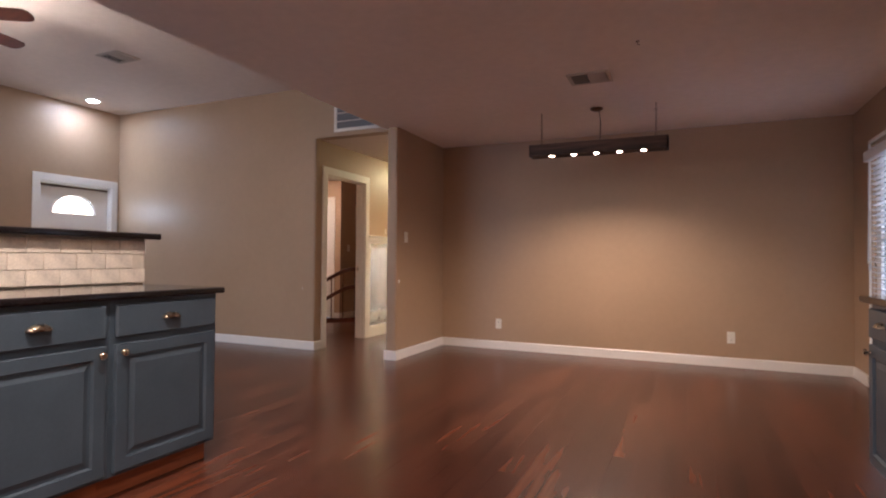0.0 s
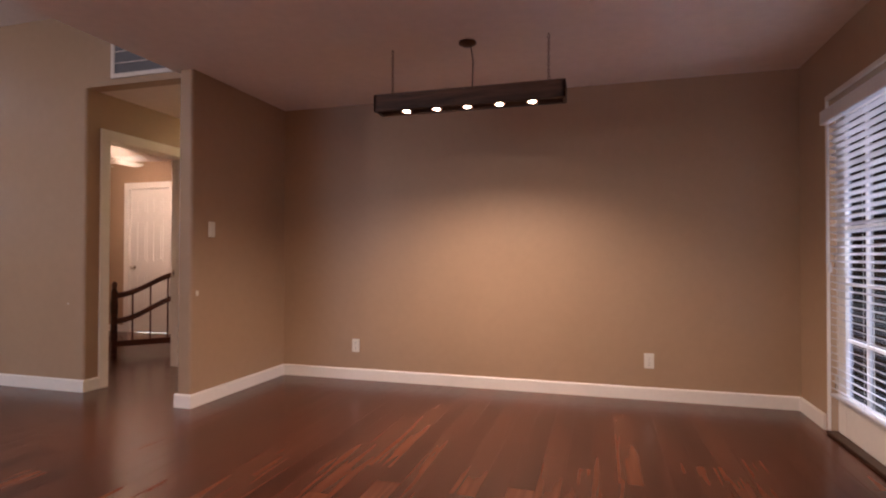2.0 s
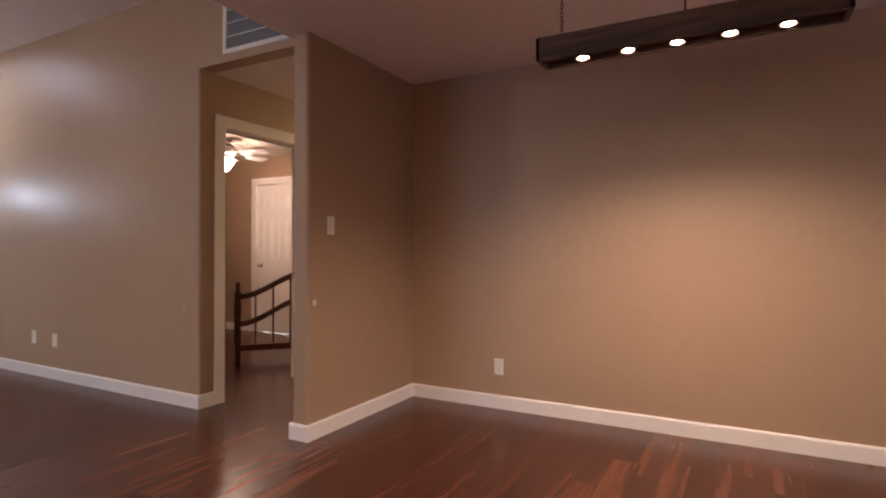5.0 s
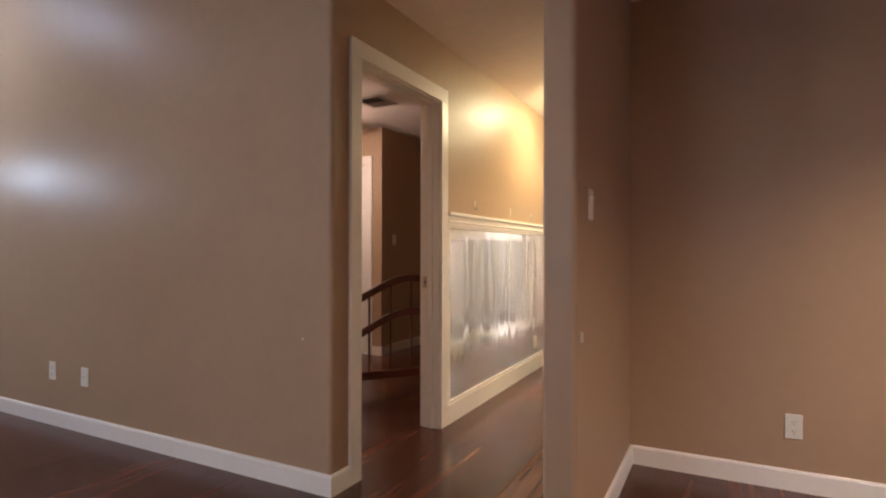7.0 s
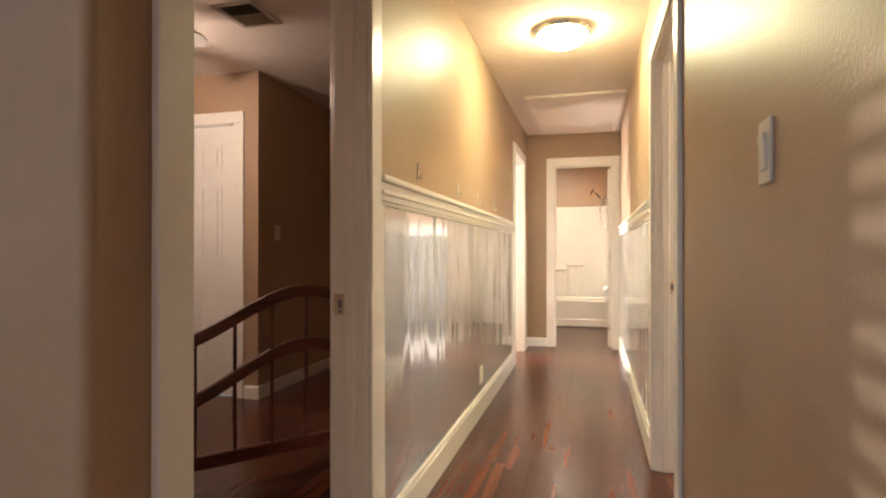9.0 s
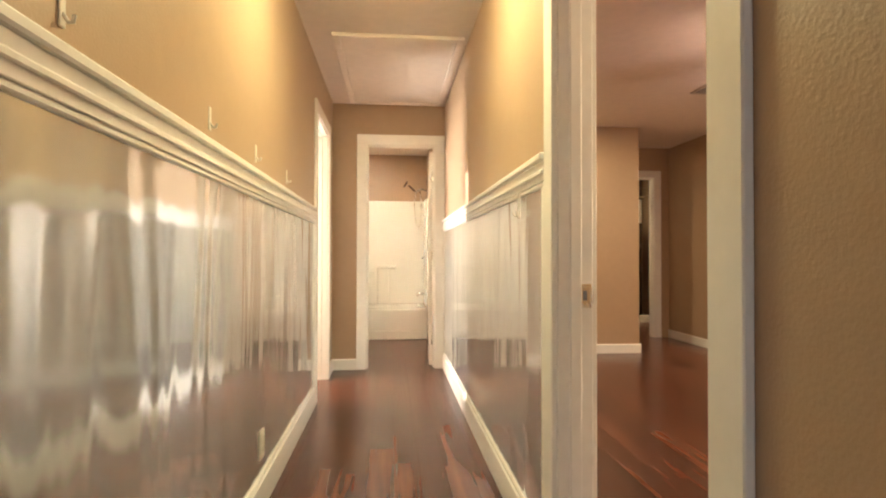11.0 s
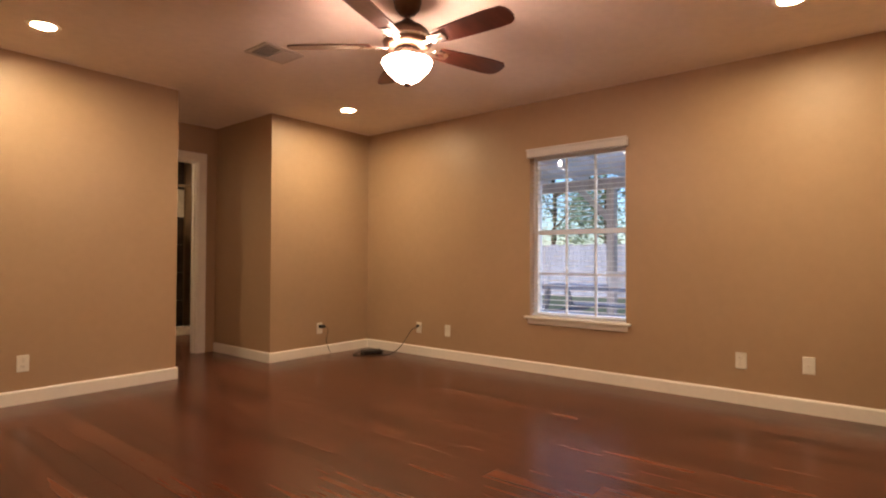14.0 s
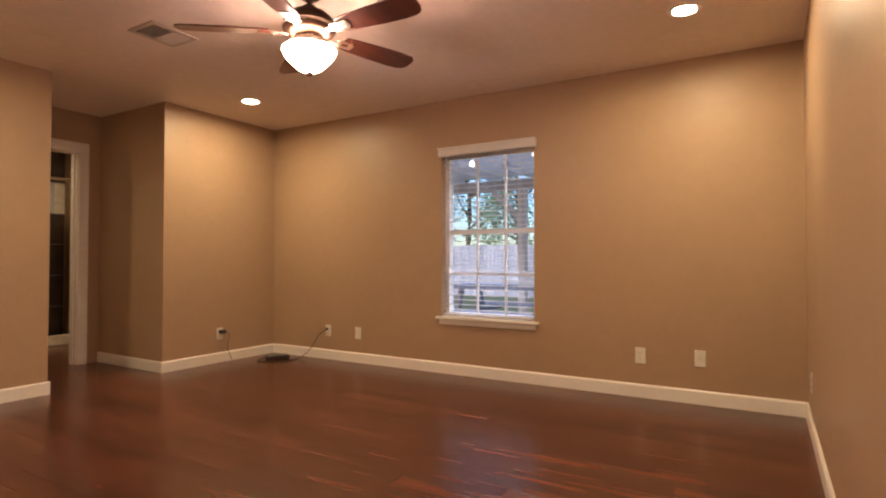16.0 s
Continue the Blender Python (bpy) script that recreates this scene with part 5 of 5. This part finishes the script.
part("lead", tube(curl([(0.04, -0.03, 0.0), (0.07, -0.05, -0.04), (0.06, -0.035, -0.16), (0.12, -0.03, -0.295)]), 0.0025, 6), BLACK, ad)
ad2 = thing("power_adapter", pose(EAST_BED - 0.008, 10.47, 0.31, 0, 0, -90), "small black plug in a wall socket", "adapter")
part("block", box(-0.012, 0.012, -0.025, -0.002, -0.012, 0.012, bevel=0.003), BLACK, ad2)

# ---- study ----
bk = thing("bookcase", pose(-7.235, 7.52, 0, 0, 0, 90), "empty stained wooden bookcase with open shelves", "bookcase")
part("side", box(-0.22, -0.20, -0.06, 0.15, 0, 2.1, bevel=0.002), SHELFWOOD, bk)
part("side", box(0.24, 0.26, -0.06, 0.15, 0, 2.1, bevel=0.002), SHELFWOOD, bk)
part("back", box(-0.20, 0.24, 0.135, 0.148, 0, 2.1), SHELFWOOD, bk)
for k in range(8):
    part("shelf", box(-0.20, 0.24, -0.055, 0.135, 0.06 + 0.285 * k, 0.082 + 0.285 * k, bevel=0.002), SHELFWOOD, bk)
bd = thing("bed_footboard", pose(-5.125, 6.22, 0, 0, 0, 50), "dark cherry wood bed footboard with arched rails and spindles", "bed")
BW_ = 1.40
arch = lambda x, lo, rise: lo + rise * 0.5 * (1 - math.cos(2 * math.pi * min(max(x / BW_, 0), 1)))
for x in (0.0, BW_):
    part("post", lathe([(0.0, 0), (0.030, 0), (0.034, 0.05), (0.028, 0.12), (0.036, 0.20), (0.030, 0.40), (0.038, 0.55), (0.030, 0.66), (0.034, 0.70), (0.018, 0.73), (0.028, 0.77), (0.018, 0.805), (0.0, 0.815)], 18, None, Matrix.Translation((x, 0, 0))), BENCHWOOD, bd, "", True)
for nm, lo, rise in (("top_rail", 0.66, 0.24), ("middle_rail", 0.38, 0.25)):
    bm = bmesh.new()
    prev = None
    for i in range(29):
        x = 0.02 + (BW_ - 0.04) * i / 28
        z = arch(x, lo, rise)
        ring = [bm.verts.new((x, a, z + b)) for a, b in ((-0.018, -0.030), (0.018, -0.030), (0.022, 0.0), (0.016, 0.028), (-0.016, 0.028), (-0.022, 0.0))]
        if prev:
            for k in range(6):
                bm.faces.new((prev[k], prev[(k + 1) % 6], ring[(k + 1) % 6], ring[k]))
        prev = ring
    part(nm, bm, BENCHWOOD, bd, "", True)
part("bottom_rail", box(0.02, BW_ - 0.02, -0.016, 0.016, 0.10, 0.165, bevel=0.006), BENCHWOOD, bd)
for k in range(7):
    x = BW_ * (k + 1) / 8
    part("spindle", tube([(x, 0, 0.15), (x, 0, 0.3), (x, 0, arch(x, 0.38, 0.25))], 0.009, 8), BENCHWOOD, bd)
    part("spindle", tube([(x, 0, arch(x, 0.38, 0.25)), (x, 0, arch(x, 0.66, 0.24))], 0.009, 8), BENCHWOOD, bd)

# ---- garden ----
structure("ground", box(-400, 400, -400, 400, -0.36, -0.30), GRASS, "green lawn round the house", "ground")
structure("patio_slab", box(EAST_BED + 0.18, 6.4, 0.0, 14.0, -0.30, -0.05), CONCRETE, "pale concrete patio slab", "patio")
pr = thing("patio_roof", Matrix.Translation((4.0, 7.0, -0.05)), "pale painted patio roof on timber posts and beams", "patio roof")
part("deck", box(-2.42, 2.5, -7.2, 7.2, 2.60, 2.66), PATIOCEIL, pr)
for k in range(19):
    y = -6.9 + k * 0.77
    part("rafter", box(-2.41, 2.48, y - 0.02, y + 0.02, 2.48, 2.60), PATIOCEIL, pr)
part("beam", box(2.1, 2.22, -7.2, 7.2, 2.30, 2.48, bevel=0.006), CEDAR, pr)
for y in (-6.6, -3.6, -0.9, 1.6, 3.3, 5.4):
    part("post", box(2.09, 2.23, y - 0.07, y + 0.07, 0, 2.30, bevel=0.006), CEDAR, pr)
    part("brace", turned(box(-0.035, 0.035, -0.05, 0.05, 0, 0.75, bevel=0.004), pose(2.16, y + 0.05, 1.78, -45, 0, 0)), CEDAR, pr)
for y, z in ((6.9, 2.32), (7.9, 2.20), (8.9, 2.26), (9.7, 2.20), (10.5, 2.30), (4.6, 2.26), (5.4, 2.20)):
    b = thing("string_bulb", Matrix.Translation((3.1, y, z)), "small lit bulb hanging under the patio roof", "string light", "patio bulbs")
    part("bulb", lathe([(0, -0.05), (0.022, -0.04), (0.030, -0.015), (0.016, 0.015), (0.012, 0.03)], 14), STRING_LIT, b, "glowing bulb", True)
    part("holder", lathe([(0.014, 0.02), (0.016, 0.06), (0.004, 0.07)], 12), BLACK, b)
    part("flex", tube([(0, 0, 0.06), (0, 0, 2.55 - z)], 0.003, 5), BLACK, b)
for y in (7.6, 10.0, 5.0, 12.4):
    can_light(2.9, y, 2.548, PATIO_LIT, "round recessed patio ceiling light, lit")
tb = thing("picnic_table", Matrix.Translation((3.6, 9.3, -0.05)), "weathered timber picnic table on the patio", "table")
for k in range(5):
    part("top_board", box(-0.40 + 0.165 * k, -0.245 + 0.165 * k, -0.9, 0.9, 0.70, 0.74, bevel=0.004), FENCEWOOD, tb)
for sx in (-0.75, 0.75):
    part("seat_board", box(sx - 0.13, sx + 0.13, -0.9, 0.9, 0.42, 0.455, bevel=0.004), FENCEWOOD, tb)
for sy in (-0.65, 0.65):
    part("cross_bar", box(-0.85, 0.85, sy - 0.02, sy + 0.02, 0.36, 0.42), FENCEWOOD, tb)
    for s in (-1, 1):
        part("leg", turned(box(-0.045, 0.045, -0.02, 0.02, 0, 0.78), pose(s * 0.55, sy + 0.04, 0, 0, -s * 24, 0)), FENCEWOOD, tb)
bk2 = thing("storage_tub", Matrix.Translation((3.55, 9.1, 0.69)), "pale plastic tub on the picnic table", "tub")
part("tub_body", lathe([(0, 0), (0.16, 0), (0.20, 0.16), (0.21, 0.16), (0.21, 0.175), (0.19, 0.175)], 20), PLASTIC, bk2, "", True)

fe = thing("garden_fence", Matrix.Translation((15, 8, -0.3)), "weathered grey board fence behind the lawn", "fence")
bmat = None
for k in range(235):
    if bmat is None:
        ob = part("board", box(-0.01, 0.01, -0.07, 0.07, 0, 1.85, bevel=0.003), FENCEWOOD, fe)
        bmat = ob.data
    else:
        ob = new("board", bmat)
        ob.parent = fe
    ob.location = (0, -11.2 + k * 0.15, random.Random(k).uniform(-0.02, 0.02))
for z in (0.35, 1.45):
    part("rail", box(0.011, 0.06, -11.3, 24.0, z, z + 0.09), FENCEWOOD, fe)
shd = thing("neighbour_house", Matrix.Translation((24, 6, -0.3)), "pale sided neighbouring house with grey roof", "house")
part("wall", box(0, 8, -9, 4, 0, 3.0), SIDING, shd)
part("roof", turned(prism([(-0.5, 0), (8.5, 0), (4, 2.4)], -9.4, 4.4), Matrix(((1, 0, 0, 0), (0, 0, 1, 0), (0, 1, 0, 3.0), (0, 0, 0, 1)))), GREYVOID, shd)
for y in (-6, -1):
    w = part("window", box(-0.02, 0.02, y, y + 1.1, 0.9, 2.1), GLASS, shd)
    part("frame", boxes([(-0.05, 0.0, y - 0.06, y, 0.84, 2.16), (-0.05, 0.0, y + 1.1, y + 1.16, 0.84, 2.16), (-0.05, 0.0, y, y + 1.1, 2.1, 2.16), (-0.05, 0.0, y, y + 1.1, 0.84, 0.9)]), WHITE, w)


def tree(x, y, h, r, seed, label):
    rg = random.Random(seed)
    base = thing("tree", Matrix.Translation((x, y, -0.3)), label, "tree", "garden trees")
    tr = tube(curl([(0, 0, 0), (rg.uniform(-.1, .1), 0, h * 0.25), (rg.uniform(-.2, .2), rg.uniform(-.2, .2), h * 0.5), (rg.uniform(-.3, .3), 0.1, h * 0.8)], 4), 0.19, 9, None, 0.05)
    tips = []
    for k in range(9):
        a, z = rg.uniform(0, 6.28), h * rg.uniform(0.32, 0.7)
        e = Vector((math.cos(a) * r * rg.uniform(0.5, 0.95), math.sin(a) * r * rg.uniform(0.5, 0.95), z + h * rg.uniform(0.05, 0.28)))
        tube(curl([(0, 0, z), (e.x * 0.45, e.y * 0.45, z + (e.z - z) * 0.35), tuple(e)], 4), 0.06, 6, tr, 0.015)
        tips.append(e)
    part("trunk", tr, BARK, base)
    vs, fs = [], []
    for k in range(2600):
        c = tips[rg.randrange(9)] * rg.uniform(0.6, 1.05) if rg.random() < 0.8 else Vector((rg.uniform(-r, r) * .7, rg.uniform(-r, r) * .7, h * rg.uniform(0.55, 1.0)))
        p = c + Vector((rg.gauss(0, .42), rg.gauss(0, .42), rg.gauss(0, .34)))
        u = Vector((rg.gauss(0, 1), rg.gauss(0, 1), rg.gauss(0, 1))).normalized()
        w = u.orthogonal().normalized()
        L, Wd = rg.uniform(.07, .13), rg.uniform(.03, .05)
        n = len(vs)
        vs += [tuple(p - u * L), tuple(p + w * Wd), tuple(p + u * L), tuple(p - w * Wd)]
        fs.append((n, n + 1, n + 2, n + 3))
    me = bpy.data.meshes.new("crown")
    me.from_pydata(vs, [], fs)
    me.materials.append(LEAF)
    cr = new("crown", me)
    cr.parent = base
    return base


tree(19.2, 15.8, 6.5, 2.3, 1, "leafy garden tree with forked trunk")
tree(13.0, 8.2, 7.5, 2.6, 2, "leafy garden tree near the fence")
tree(18.6, 18.0, 7.0, 2.6, 3, "leafy garden tree near the fence")
tree(18.5, 12.0, 8.0, 3.0, 4, "tall tree beyond the fence")
tree(18.0, 21.0, 8.0, 3.0, 5, "tall tree beyond the fence")
tree(18.4, 25.0, 6.0, 2.2, 6, "leafy garden tree near the fence")


# ---- floor planks ----
def plank_mesh(L, W):
    g, t = 0.0003, 0.010
    bm = bmesh.new()
    lo = [bm.verts.new((x, y, -t)) for x, y in ((-W / 2 + g, -L / 2 + g), (W / 2 - g, -L / 2 + g), (W / 2 - g, L / 2 - g), (-W / 2 + g, L / 2 - g))]
    mid = [bm.verts.new((v.co.x, v.co.y, -0.0006)) for v in lo]
    hi = [bm.verts.new((v.co.x - math.copysign(0.0007, v.co.x), v.co.y - math.copysign(0.0007, v.co.y), 0.0)) for v in lo]
    for a, b in ((lo, mid), (mid, hi)):
        for i in range(4):
            bm.faces.new((a[i], a[(i + 1) % 4], b[(i + 1) % 4], b[i]))
    bm.faces.new(hi)
    me = bpy.data.meshes.new("plank")
    bmesh.ops.recalc_face_normals(bm, faces=bm.faces[:])
    bm.to_mesh(me)
    bm.free()
    me.materials.append(FLOORWOOD)
    return me


PL, PW = 1.22, 0.125
plank_data = plank_mesh(PL, PW)
rng = random.Random(7)
floor_ob = bpy.data.objects["floor"]
far_verts, far_faces, count = [], [], 0
base_pts = [v.co.copy() for v in plank_data.vertices]
base_polys = [tuple(p.vertices) for p in plank_data.polygons]
nx = int((EAST_BED + 0.1 - (LIVX - 0.1)) / PW)
for i in range(nx):
    x = LIVX - 0.05 + PW * (i + 0.5)
    y = SOUTH - rng.random() * PL
    while y < 15.0:
        yc = y + PL / 2
        near = (-4.1 < x < EAST and 2.0 < yc < 6.4) or (-4.1 < x < -2.9 and 6.4 <= yc < 11) or (-2.9 <= x < 1.3 and 6.6 < yc < 9.6)
        if near and count < 300:
            ob = new("plank", plank_data)
            ob.location = (x, yc, 0)
            ob.parent = floor_ob
            count += 1
        else:
            k = len(far_verts)
            far_verts += [(v.x + x, v.y + yc, v.z) for v in base_pts]
            far_faces += [tuple(j + k for j in p) for p in base_polys]
        y += PL
me = bpy.data.meshes.new("plank_field")
me.from_pydata(far_verts, [], far_faces)
me.materials.append(FLOORWOOD)
field = new("plank_field", me)
field.parent = floor_ob
tagged(field, "dark brown laminate planks", "", "", "stuff")
